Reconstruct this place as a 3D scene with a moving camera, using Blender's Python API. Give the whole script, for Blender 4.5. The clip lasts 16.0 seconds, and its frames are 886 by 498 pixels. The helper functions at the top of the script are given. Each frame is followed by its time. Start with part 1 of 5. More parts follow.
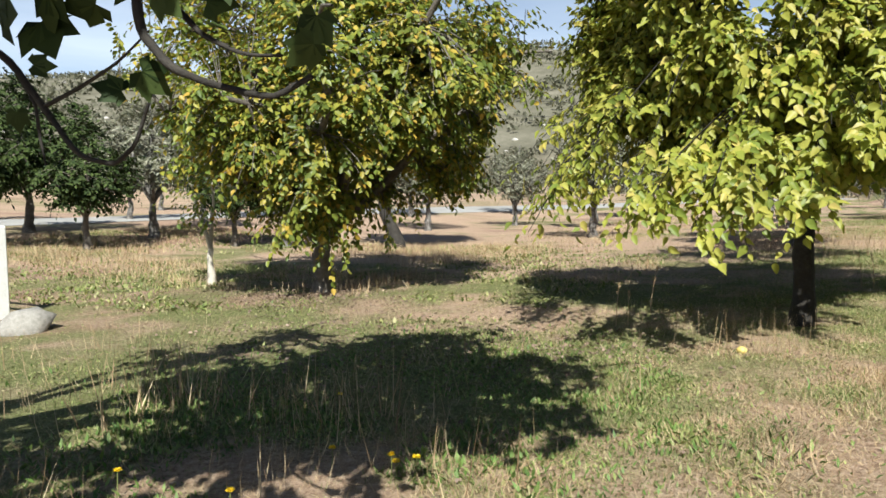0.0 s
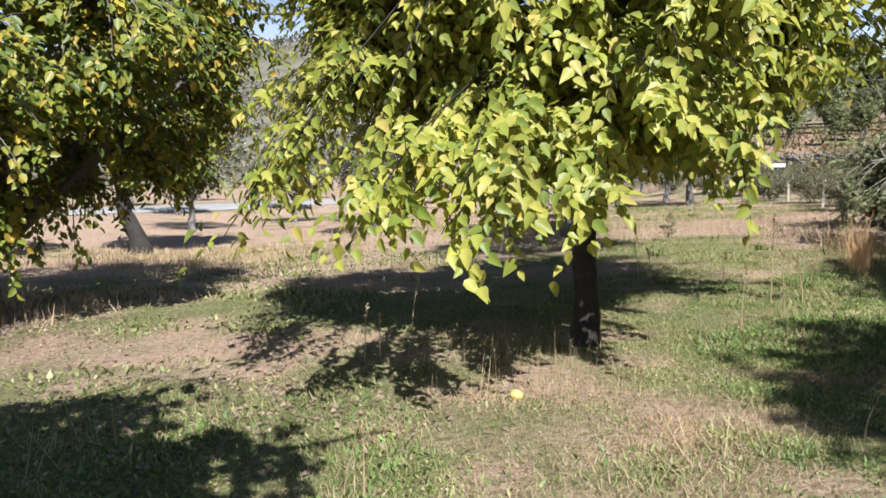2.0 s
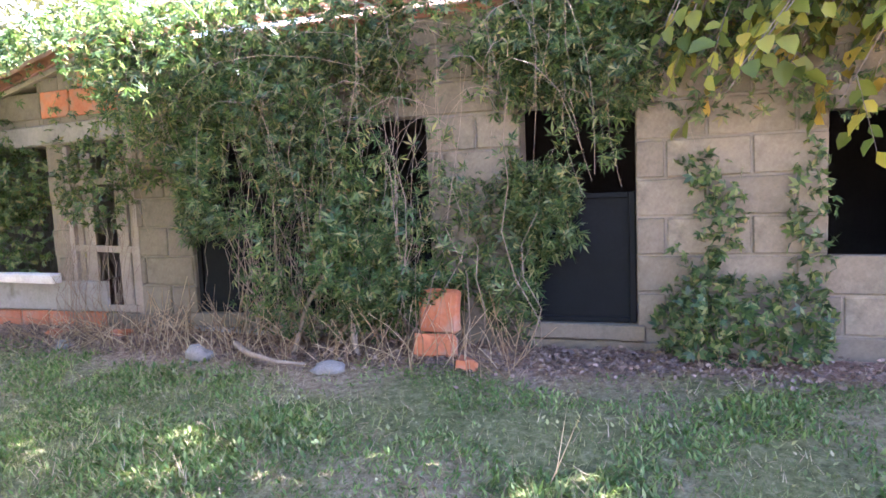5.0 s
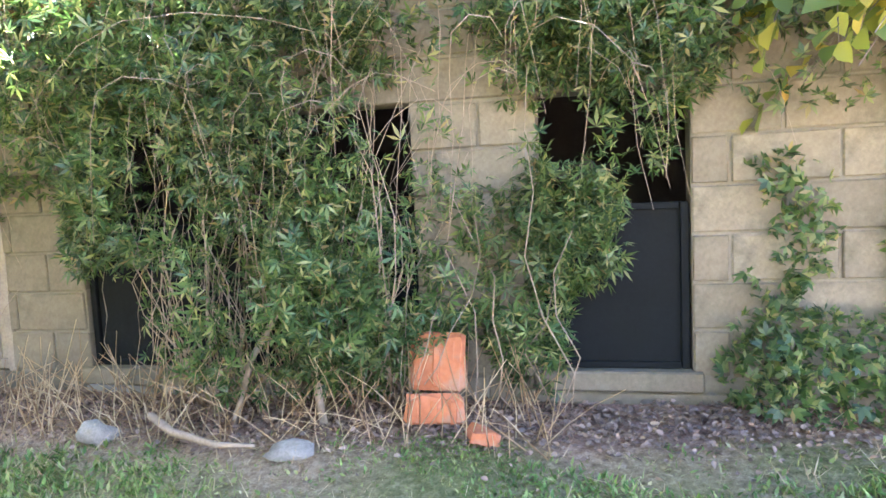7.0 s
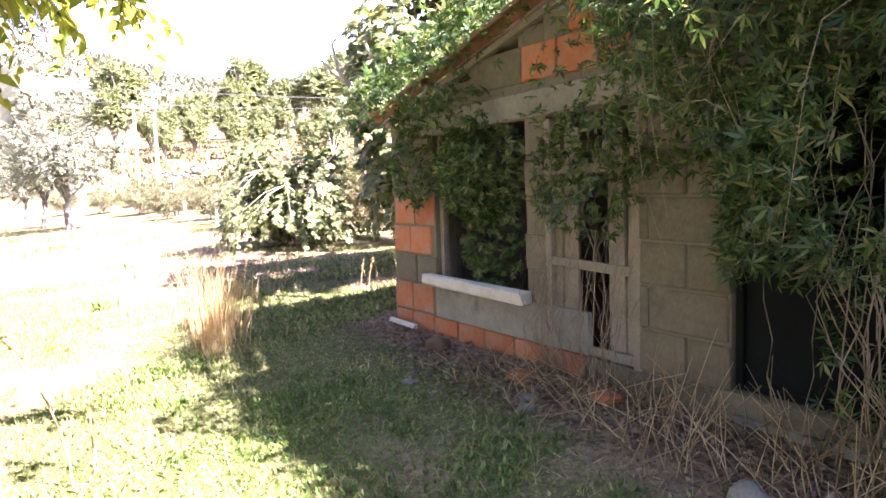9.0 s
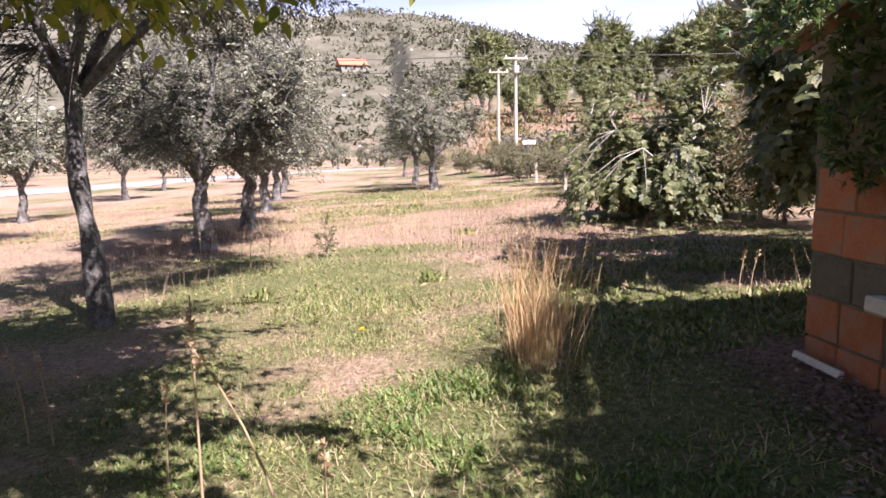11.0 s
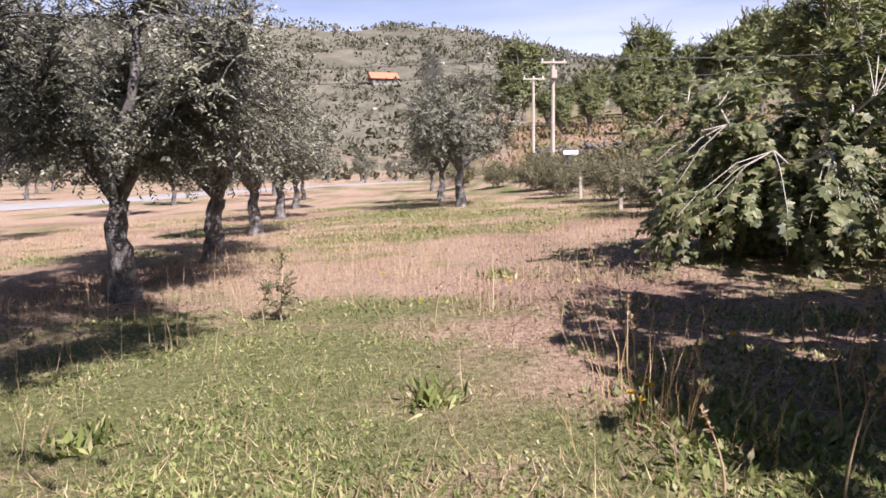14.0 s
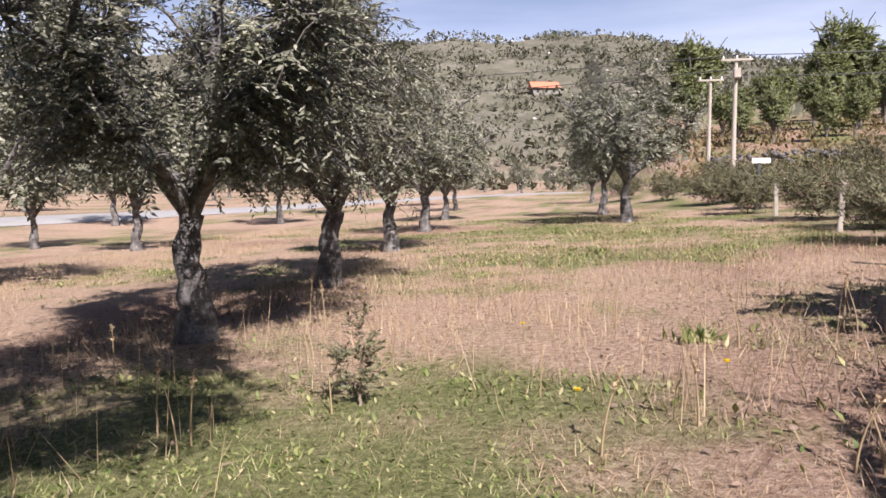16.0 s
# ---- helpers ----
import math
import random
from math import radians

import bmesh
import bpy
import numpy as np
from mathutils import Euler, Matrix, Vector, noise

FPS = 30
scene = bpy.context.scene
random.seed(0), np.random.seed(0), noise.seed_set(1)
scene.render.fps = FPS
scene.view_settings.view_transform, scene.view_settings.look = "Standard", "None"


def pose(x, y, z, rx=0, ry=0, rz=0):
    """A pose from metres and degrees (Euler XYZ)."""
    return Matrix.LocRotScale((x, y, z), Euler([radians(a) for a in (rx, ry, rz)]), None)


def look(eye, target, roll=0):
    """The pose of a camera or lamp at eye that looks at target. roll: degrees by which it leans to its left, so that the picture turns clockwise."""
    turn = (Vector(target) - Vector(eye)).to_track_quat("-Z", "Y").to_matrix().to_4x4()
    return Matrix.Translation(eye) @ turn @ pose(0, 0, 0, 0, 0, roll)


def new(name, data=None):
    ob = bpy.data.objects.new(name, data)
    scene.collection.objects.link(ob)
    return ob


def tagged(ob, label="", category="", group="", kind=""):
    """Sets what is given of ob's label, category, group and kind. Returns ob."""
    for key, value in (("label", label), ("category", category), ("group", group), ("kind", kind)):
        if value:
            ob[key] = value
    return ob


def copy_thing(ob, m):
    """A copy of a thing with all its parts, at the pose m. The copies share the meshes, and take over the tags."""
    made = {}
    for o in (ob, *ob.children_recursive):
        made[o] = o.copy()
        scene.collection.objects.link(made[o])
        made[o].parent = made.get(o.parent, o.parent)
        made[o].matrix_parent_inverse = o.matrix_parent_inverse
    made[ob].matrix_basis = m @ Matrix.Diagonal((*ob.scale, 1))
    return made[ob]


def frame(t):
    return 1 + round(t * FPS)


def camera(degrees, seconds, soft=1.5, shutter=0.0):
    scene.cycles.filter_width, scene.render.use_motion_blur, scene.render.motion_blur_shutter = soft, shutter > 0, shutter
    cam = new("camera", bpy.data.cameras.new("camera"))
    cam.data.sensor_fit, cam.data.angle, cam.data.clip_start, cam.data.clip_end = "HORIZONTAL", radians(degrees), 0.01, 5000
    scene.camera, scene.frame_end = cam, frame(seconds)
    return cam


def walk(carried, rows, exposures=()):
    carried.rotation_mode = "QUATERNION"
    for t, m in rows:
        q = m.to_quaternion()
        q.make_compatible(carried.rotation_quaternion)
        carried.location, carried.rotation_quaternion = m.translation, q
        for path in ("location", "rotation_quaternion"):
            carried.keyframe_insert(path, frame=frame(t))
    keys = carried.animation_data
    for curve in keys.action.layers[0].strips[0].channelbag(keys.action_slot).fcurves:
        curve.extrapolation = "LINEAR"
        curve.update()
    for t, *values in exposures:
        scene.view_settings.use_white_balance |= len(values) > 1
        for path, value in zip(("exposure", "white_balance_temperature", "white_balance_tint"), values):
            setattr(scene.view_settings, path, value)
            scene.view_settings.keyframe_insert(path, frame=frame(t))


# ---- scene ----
cam = camera(65.4, 16.0, soft=1.6)
METRES, EYE, TILT, LEAN, TURN = 12.75, 1.25, -1.47, -2.61, 29.4
ROWS = [
    (0.0, 0.0, 0.0, 0.0, -0.15, -3.84, 2.25),
    (0.5, 0.0147, 0.0369, -0.0003, -0.1, -4.07, 2.43),
    (1.0, 0.0292, 0.067, -0.0007, -2.32, -4.24, 2.64),
    (1.5, 0.048, 0.0989, -0.0013, -8.89, -4.7, 2.89),
    (2.0, 0.0627, 0.1305, -0.0013, -17.05, -5.16, 3.12),
    (2.5, 0.0823, 0.1593, -0.0025, -31.4, -5.91, 3.62),
    (3.0, 0.0963, 0.1864, -0.0023, -45.53, -6.79, 3.7),
    (3.5, 0.1108, 0.2112, -0.0028, -63.21, -7.53, 3.92),
    (4.0, 0.1257, 0.226, -0.0024, -78.35, -8.24, 3.91),
    (4.5, 0.1414, 0.2426, -0.0024, -91.48, -8.52, 3.63),
    (7.0, 0.245, 0.2742, -0.0047, -107.36, -8.27, 3.37),
    (7.5, 0.2655, 0.2804, -0.0027, -102.86, -8.54, 3.43),
    (8.0, 0.2835, 0.2904, -0.003, -94.39, -8.18, 3.71),
    (8.5, 0.3018, 0.3034, -0.0038, -80.91, -7.63, 4.34),
    (9.0, 0.3185, 0.3125, -0.0036, -62.43, -7.17, 4.54),
    (9.5, 0.3378, 0.3276, -0.0057, -47.08, -7.63, 4.24),
    (10.0, 0.359, 0.3449, -0.0059, -39.83, -8.62, 4.13),
    (12.5, 0.4728, 0.4836, -0.0091, -31.91, -6.76, 3.75),
    (13.0, 0.496, 0.5205, -0.0108, -31.7, -6.57, 3.76),
    (13.5, 0.5199, 0.5549, -0.0117, -31.48, -6.58, 3.85),
    (14.0, 0.5457, 0.5924, -0.0131, -31.21, -6.59, 3.83),
    (14.5, 0.5665, 0.6257, -0.0139, -30.57, -6.24, 3.77),
    (15.0, 0.5813, 0.6594, -0.0149, -27.55, -5.56, 3.56),
    (15.5, 0.6034, 0.6957, -0.0165, -22.64, -5.15, 3.62),
    (16.0, 0.6222, 0.7308, -0.014, -18.18, -4.93, 3.37),
]
LIGHT = [(0.0, 1.0, 5950, 4), (2.0, 1.12, 5650, 11), (2.8, 1.2, 5700, 17), (3.5, 1.45, 5650, 21), (4.0, 2.2, 5500, 26), (4.3, 3.25, 5400, 32), (4.6, 4.25, 5400, 35), (6.8, 5.3, 5650, 18), (8.0, 5.45, 5700, 24),
         (9.0, 3.6, 5950, 25), (9.5, 2.0, 5900, 27), (10.1, 1.65, 5950, 28), (12.4, 1.4, 5850, 28), (16.0, 1.02, 5950, 21)]
walk(cam, [(t, pose(0, 0, EYE, TILT, LEAN, TURN) @ pose(METRES * x, METRES * y, METRES * z, 90 + pitch, roll, yaw)) for t, x, y, z, yaw, pitch, roll in ROWS], LIGHT)

# ---- world, sun ----
SUN_AZ, SUN_EL = 148.0, 44.5          # degrees: compass bearing from +y towards +x, height
world = bpy.data.worlds.new("sky")
scene.world = world
world.use_nodes = True
wn = world.node_tree.nodes
sky = wn.new("ShaderNodeTexSky")
sky.sky_type, sky.sun_disc = "NISHITA", False
sky.sun_elevation, sky.sun_rotation = radians(SUN_EL), radians(SUN_AZ)
sky.air_density, sky.dust_density, sky.ozone_density = 0.75, 0.35, 1.0
wl = world.node_tree.links
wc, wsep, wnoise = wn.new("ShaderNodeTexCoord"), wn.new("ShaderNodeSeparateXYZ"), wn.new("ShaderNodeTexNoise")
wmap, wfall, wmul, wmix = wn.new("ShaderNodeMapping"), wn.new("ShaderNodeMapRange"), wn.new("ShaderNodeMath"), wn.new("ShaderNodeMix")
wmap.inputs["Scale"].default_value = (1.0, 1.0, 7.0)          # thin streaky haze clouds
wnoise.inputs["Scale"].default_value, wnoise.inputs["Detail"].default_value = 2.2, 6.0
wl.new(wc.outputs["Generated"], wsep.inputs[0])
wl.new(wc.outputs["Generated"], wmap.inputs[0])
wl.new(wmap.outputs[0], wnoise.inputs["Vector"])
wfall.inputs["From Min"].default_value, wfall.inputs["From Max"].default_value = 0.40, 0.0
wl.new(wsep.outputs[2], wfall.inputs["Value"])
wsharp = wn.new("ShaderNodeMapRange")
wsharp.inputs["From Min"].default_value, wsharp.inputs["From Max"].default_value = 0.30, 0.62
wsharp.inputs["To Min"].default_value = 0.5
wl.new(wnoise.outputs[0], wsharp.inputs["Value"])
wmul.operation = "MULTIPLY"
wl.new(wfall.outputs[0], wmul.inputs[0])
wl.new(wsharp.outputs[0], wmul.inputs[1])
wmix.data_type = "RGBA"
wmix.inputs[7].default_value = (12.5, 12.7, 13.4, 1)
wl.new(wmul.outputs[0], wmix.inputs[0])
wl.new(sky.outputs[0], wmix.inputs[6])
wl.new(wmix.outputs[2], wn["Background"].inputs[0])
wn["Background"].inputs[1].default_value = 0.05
sun_data = bpy.data.lights.new("sun", "SUN")
sun_data.energy, sun_data.angle, sun_data.color = 5.0, radians(0.53), (1.0, 0.93, 0.82)
sun_dir = Vector((math.sin(radians(SUN_AZ)) * math.cos(radians(SUN_EL)), math.cos(radians(SUN_AZ)) * math.cos(radians(SUN_EL)), math.sin(radians(SUN_EL))))
sun = new("sun", sun_data)
sun.matrix_world = look(sun_dir * 50, (0, 0, 0))


# ---- materials ----
def shader(name):
    m = bpy.data.materials.new(name)
    m.use_nodes = True
    n = m.node_tree.nodes
    return m, n, m.node_tree.links, n["Principled BSDF"]


def ramp(n, stops):
    r = n.new("ShaderNodeValToRGB")
    while len(r.color_ramp.elements) < len(stops):
        r.color_ramp.elements.new(0.5)
    for e, (p, c) in zip(r.color_ramp.elements, stops):
        e.position, e.color = p, (*c, 1)
    return r


def tex(n, l, scale, detail=5.0, rough=0.6, coord="Object"):
    c = n.new("ShaderNodeTexCoord")
    t = n.new("ShaderNodeTexNoise")
    t.inputs["Scale"].default_value, t.inputs["Detail"].default_value, t.inputs["Roughness"].default_value = scale, detail, rough
    l.new(c.outputs[coord], t.inputs["Vector"])
    return t


def mixc(n, l, a, b, fac, mode="MIX"):
    m = n.new("ShaderNodeMix")
    m.data_type, m.blend_type = "RGBA", mode
    for sock, v in ((m.inputs[0], fac), (m.inputs[6], a), (m.inputs[7], b)):
        if isinstance(v, (int, float)):
            sock.default_value = v
        elif isinstance(v, tuple):
            sock.default_value = (*v, 1)
        else:
            l.new(v, sock)
    return m.outputs[2]


def leaf_mat(name, stops, through_light=0.4, rough=0.45, tint=(1.0, 1.0, 0.6), gloss=0.35):
    """Leaves: each island has its own colour; some light passes through the blade."""
    m, n, l, p = shader(name)
    g = n.new("ShaderNodeNewGeometry")
    r = ramp(n, stops)
    l.new(g.outputs["Random Per Island"], r.inputs[0])
    t = tex(n, l, 2.2, 3)
    v = ramp(n, [(0.3, (0.72, 0.72, 0.72)), (0.7, (1.18, 1.18, 1.1))])
    l.new(t.outputs[0], v.inputs[0])
    c = mixc(n, l, r.outputs[0], v.outputs[0], 1.0, "MULTIPLY")
    l.new(c, p.inputs["Base Color"])
    p.inputs["Roughness"].default_value = rough
    p.inputs["Specular IOR Level"].default_value = gloss
    tr = n.new("ShaderNodeBsdfTranslucent")
    l.new(mixc(n, l, c, tint, 1.0, "MULTIPLY"), tr.inputs[0])
    mx = n.new("ShaderNodeMixShader")
    mx.inputs[0].default_value = through_light
    l.new(p.outputs[0], mx.inputs[1])
    l.new(tr.outputs[0], mx.inputs[2])
    l.new(mx.outputs[0], n["Material Output"].inputs[0])
    return m


def rough_mat(name, stops, scale, fine=40.0, bump=0.4, rough=0.85, dist=0.01, metal=0.0, per_object=0.0, stain=None):
    """Weathered solid surface: colour by coarse and fine noise, with relief; stain=(colour, low, high) adds blotches."""
    m, n, l, p = shader(name)
    a, b = tex(n, l, scale, 6), tex(n, l, fine, 4)
    s = n.new("ShaderNodeMath")
    s.operation = "MULTIPLY_ADD"
    l.new(b.outputs[0], s.inputs[0])
    s.inputs[1].default_value = 0.45
    s2 = n.new("ShaderNodeMath")
    s2.operation = "MULTIPLY_ADD"
    l.new(a.outputs[0], s2.inputs[0])
    s2.inputs[1].default_value, s2.inputs[2].default_value = 0.8, -0.12
    l.new(s2.outputs[0], s.inputs[2])
    r = ramp(n, stops)
    l.new(s.outputs[0], r.inputs[0])
    c = r.outputs[0]
    if per_object:
        oi = n.new("ShaderNodeObjectInfo")
        v = ramp(n, [(0, (1 - per_object,) * 3), (1, (1 + per_object,) * 3)])
        l.new(oi.outputs["Random"], v.inputs[0])
        c = mixc(n, l, c, v.outputs[0], 1.0, "MULTIPLY")
    if stain:
        col, lo, hi = stain
        t = tex(n, l, scale * 0.6 + 0.7, 7, 0.7, "Object")
        k = ramp(n, [(lo, (0, 0, 0)), (hi, (1, 1, 1))])
        l.new(t.outputs[0], k.inputs[0])
        c = mixc(n, l, c, col, k.outputs[0])
    l.new(c, p.inputs["Base Color"])
    p.inputs["Roughness"].default_value, p.inputs["Metallic"].default_value = rough, metal
    bp = n.new("ShaderNodeBump")
    bp.inputs["Strength"].default_value, bp.inputs["Distance"].default_value = bump, dist
    l.new(s.outputs[0], bp.inputs["Height"])
    l.new(bp.outputs[0], p.inputs["Normal"])
    return m


M_BROAD = leaf_mat("yellow_green_leaf", [(0, (0.17, 0.225, 0.04)), (0.4, (0.335, 0.355, 0.06)), (0.88, (0.465, 0.44, 0.095)), (1, (0.55, 0.45, 0.13))], 0.42)
M_BROAD2 = leaf_mat("autumn_leaf", [(0, (0.08, 0.12, 0.025)), (0.5, (0.20, 0.235, 0.04)), (0.82, (0.34, 0.31, 0.05)), (1, (0.46, 0.30, 0.05))], 0.35)
M_OLIVE = leaf_mat("olive_leaf", [(0, (0.08, 0.087, 0.054)), (0.5, (0.17, 0.172, 0.118)), (0.82, (0.28, 0.272, 0.205)), (1, (0.38, 0.37, 0.30))], 0.15, 0.5, (1, 1, 0.8))
M_FIG = leaf_mat("fig_leaf", [(0, (0.07, 0.09, 0.04)), (0.5, (0.17, 0.19, 0.085)), (0.85, (0.30, 0.30, 0.16)), (1, (0.40, 0.37, 0.22))], 0.42, 0.5)
# dark green leaf, its colour deepened further for shade under the boughs
M_DARKSHADELEAF = leaf_mat("dark_shaded_leaf", [(0, (0.02, 0.034, 0.012)), (1, (0.065, 0.09, 0.028))], 0.06, 0.6, (1.0, 1.0, 0.6), 0.1)
M_VINE = leaf_mat("creeper_leaf", [(0, (0.03, 0.065, 0.022)), (0.5, (0.08, 0.145, 0.045)), (0.8, (0.16, 0.215, 0.075)), (0.95, (0.30, 0.31, 0.14)), (1, (0.31, 0.22, 0.11))], 0.48, 0.4, (1, 1, 0.6), 0.5)
M_PINE = leaf_mat("pine_needles", [(0, (0.095, 0.115, 0.048)), (0.6, (0.20, 0.22, 0.095)), (1, (0.31, 0.315, 0.155))], 0.15, 0.6)
M_SHRUB = leaf_mat("grey_green_shrub_leaf", [(0, (0.07, 0.08, 0.04)), (0.6, (0.15, 0.15, 0.08)), (1, (0.26, 0.23, 0.13))], 0.2, 0.6)
M_HILL = leaf_mat("hill_scrub_leaf", [(0, (0.085, 0.085, 0.055)), (0.6, (0.125, 0.122, 0.083)), (1, (0.175, 0.165, 0.12))], 0.15, 0.7)
M_ROOF = rough_mat("clay_roof", [(0.2, (0.42, 0.13, 0.065)), (0.8, (0.56, 0.24, 0.14))], 3, 30, 0.3)
M_BROWNSHRUB = leaf_mat("bracken_leaf", [(0, (0.09, 0.085, 0.04)), (0.6, (0.18, 0.15, 0.07)), (1, (0.29, 0.19, 0.10))], 0.25, 0.6)
M_GRASS = leaf_mat("green_grass", [(0, (0.10, 0.145, 0.035)), (0.55, (0.24, 0.275, 0.09)), (0.85, (0.38, 0.37, 0.17)), (1, (0.50, 0.44, 0.27))], 0.3, 0.55)
M_FRESH = leaf_mat("fresh_grass", [(0, (0.075, 0.14, 0.03)), (0.55, (0.165, 0.255, 0.065)), (0.9, (0.29, 0.35, 0.12)), (1, (0.36, 0.36, 0.16))], 0.3, 0.55)
M_DRY = leaf_mat("dry_grass", [(0, (0.27, 0.17, 0.10)), (0.45, (0.46, 0.33, 0.20)), (1, (0.62, 0.50, 0.33))], 0.25, 0.7, (1, 0.95, 0.8))
M_STRAW = leaf_mat("straw", [(0, (0.40, 0.23, 0.11)), (0.5, (0.60, 0.40, 0.21)), (1, (0.74, 0.57, 0.36))], 0.25, 0.7, (1, 0.9, 0.7))
M_LITTER = leaf_mat("fallen_leaves", [(0, (0.11, 0.075, 0.055)), (0.5, (0.24, 0.175, 0.14)), (0.85, (0.29, 0.20, 0.15)), (1, (0.36, 0.27, 0.22))], 0.1, 0.8)
M_YELLOW = leaf_mat("yellow_petal", [(0, (0.75, 0.50, 0.01)), (1, (0.85, 0.65, 0.02))], 0.2, 0.6)
M_BARK = rough_mat("tree_bark", [(0.2, (0.05, 0.04, 0.03)), (0.5, (0.13, 0.11, 0.09)), (0.8, (0.26, 0.24, 0.21))], 9, 45, 1.0, 0.9, 0.03)
# bark colour lowered to hold the shade that the crowns throw on it
M_SHADEBARK = rough_mat("shaded_bark", [(0.2, (0.011, 0.009, 0.007)), (0.5, (0.024, 0.02, 0.016)), (0.8, (0.055, 0.048, 0.04))], 9, 45, 0.8, 0.9, 0.02)
M_OLIVEBARK = rough_mat("olive_bark", [(0.3, (0.035, 0.03, 0.027)), (0.5, (0.11, 0.10, 0.09)), (0.74, (0.31, 0.295, 0.28))], 9, 48, 1.0, 0.9, 0.035)
M_PALEBARK = rough_mat("pale_bark", [(0.2, (0.30, 0.26, 0.21)), (0.6, (0.50, 0.46, 0.39)), (0.9, (0.62, 0.58, 0.5))], 8, 40, 0.6, 0.85, 0.01)
M_TWIG = rough_mat("dry_twig", [(0.2, (0.12, 0.09, 0.06)), (0.6, (0.28, 0.22, 0.16)), (0.9, (0.45, 0.38, 0.30))], 12, 60, 0.3)
M_BLOCK = rough_mat("concrete_block", [(0.2, (0.10, 0.085, 0.057)), (0.5, (0.172, 0.147, 0.102)), (0.8, (0.245, 0.215, 0.16))], 3.5, 60, 0.6, 0.92, 0.008, 0, 0.16, ((0.075, 0.072, 0.048), 0.46, 0.66))
M_MORTAR = rough_mat("mortar", [(0.2, (0.11, 0.095, 0.07)), (0.8, (0.21, 0.19, 0.14))], 6, 60, 0.6)
M_CONCRETE = rough_mat("grey_concrete", [(0.2, (0.15, 0.142, 0.118)), (0.5, (0.25, 0.235, 0.20)), (0.85, (0.36, 0.345, 0.30))], 4, 50, 0.5, 0.9, 0.008, 0, 0.1, ((0.13, 0.12, 0.08), 0.55, 0.7))
M_BRICK = rough_mat("hollow_brick", [(0.2, (0.27, 0.085, 0.036)), (0.5, (0.43, 0.155, 0.066)), (0.85, (0.52, 0.24, 0.13))], 4, 45, 0.4, 0.85, 0.006, 0, 0.14, ((0.27, 0.21, 0.155), 0.47, 0.62))
M_TILE = rough_mat("roof_tile", [(0.2, (0.14, 0.07, 0.045)), (0.5, (0.30, 0.14, 0.08)), (0.85, (0.38, 0.24, 0.16))], 6, 40, 0.5, 0.85, 0.01, 0, 0.2)
M_WOOD = rough_mat("weathered_wood", [(0.2, (0.14, 0.11, 0.08)), (0.5, (0.27, 0.23, 0.18)), (0.85, (0.40, 0.36, 0.30))], 5, 70, 0.6)
M_SILL = rough_mat("bleached_board", [(0.2, (0.38, 0.34, 0.29)), (0.5, (0.62, 0.58, 0.52)), (0.85, (0.75, 0.72, 0.66))], 5, 70, 0.4)
M_BLACK = rough_mat("black_sheet", [(0.2, (0.003, 0.004, 0.0045)), (0.6, (0.006, 0.008, 0.009)), (0.9, (0.016, 0.018, 0.019))], 4, 50, 0.15, 0.7)
M_BLACK.node_tree.nodes["Principled BSDF"].inputs["Specular IOR Level"].default_value = 0.12
# near-black colour that stands in for the shade of unlit rooms
M_DARK = rough_mat("unlit_interior", [(0.2, (0.02, 0.018, 0.016)), (0.8, (0.05, 0.045, 0.04))], 4, 30, 0.3)
M_STONE = rough_mat("pale_stone", [(0.2, (0.28, 0.25, 0.22)), (0.5, (0.45, 0.42, 0.38)), (0.85, (0.60, 0.57, 0.53))], 6, 40, 0.6, 0.9, 0.02)
M_GREYSTONE = rough_mat("grey_stone", [(0.2, (0.16, 0.145, 0.125)), (0.5, (0.29, 0.27, 0.24)), (0.85, (0.42, 0.40, 0.365))], 7, 45, 0.8, 0.92, 0.02)
M_WHITE = rough_mat("white_paint", [(0.2, (0.62, 0.61, 0.58)), (0.6, (0.78, 0.77, 0.75))], 5, 40, 0.15, 0.6)
M_POLE = rough_mat("pole_concrete", [(0.2, (0.30, 0.26, 0.21)), (0.8, (0.48, 0.43, 0.36))], 3, 30, 0.2)
M_WIRE = rough_mat("dark_wire", [(0.2, (0.05, 0.05, 0.05)), (0.8, (0.1, 0.1, 0.1))], 10, 30, 0.1, 0.6)
M_RUST = rough_mat("dark_clay", [(0.2, (0.06, 0.035, 0.025)), (0.8, (0.16, 0.09, 0.065))], 8, 50, 0.5)
M_ROAD = rough_mat("pale_road", [(0.2, (0.25, 0.24, 0.225)), (0.8, (0.36, 0.345, 0.325))], 1.5, 25, 0.2, 0.9)
M_FRUIT = rough_mat("yellow_fruit", [(0.2, (0.62, 0.45, 0.10)), (0.8, (0.75, 0.60, 0.2))], 12, 60, 0.2, 0.5)

# ---- ground shape ----
rng = np.random.default_rng(7)
LATTICE = rng.random((8, 128, 128))


def vnoise(x, y, size, layer=0):
    """Smooth value noise in 0..1 with cells of that size."""
    x, y = np.asarray(x, float) / size + 50.3, np.asarray(y, float) / size + 50.7
    i, j = np.floor(x).astype(int), np.floor(y).astype(int)
    u, v = x - i, y - j
    u, v = u * u * (3 - 2 * u), v * v * (3 - 2 * v)
    g = LATTICE[layer]
    i0, i1, j0, j1 = i % 128, (i + 1) % 128, j % 128, (j + 1) % 128
    return (g[i0, j0] * (1 - u) + g[i1, j0] * u) * (1 - v) + (g[i0, j1] * (1 - u) + g[i1, j1] * u) * v


def fbm(x, y, size, layer=0):
    return 0.55 * vnoise(x, y, size, layer) + 0.3 * vnoise(x, y, size * 0.45, layer + 1) + 0.15 * vnoise(x, y, size * 0.2, layer + 2)


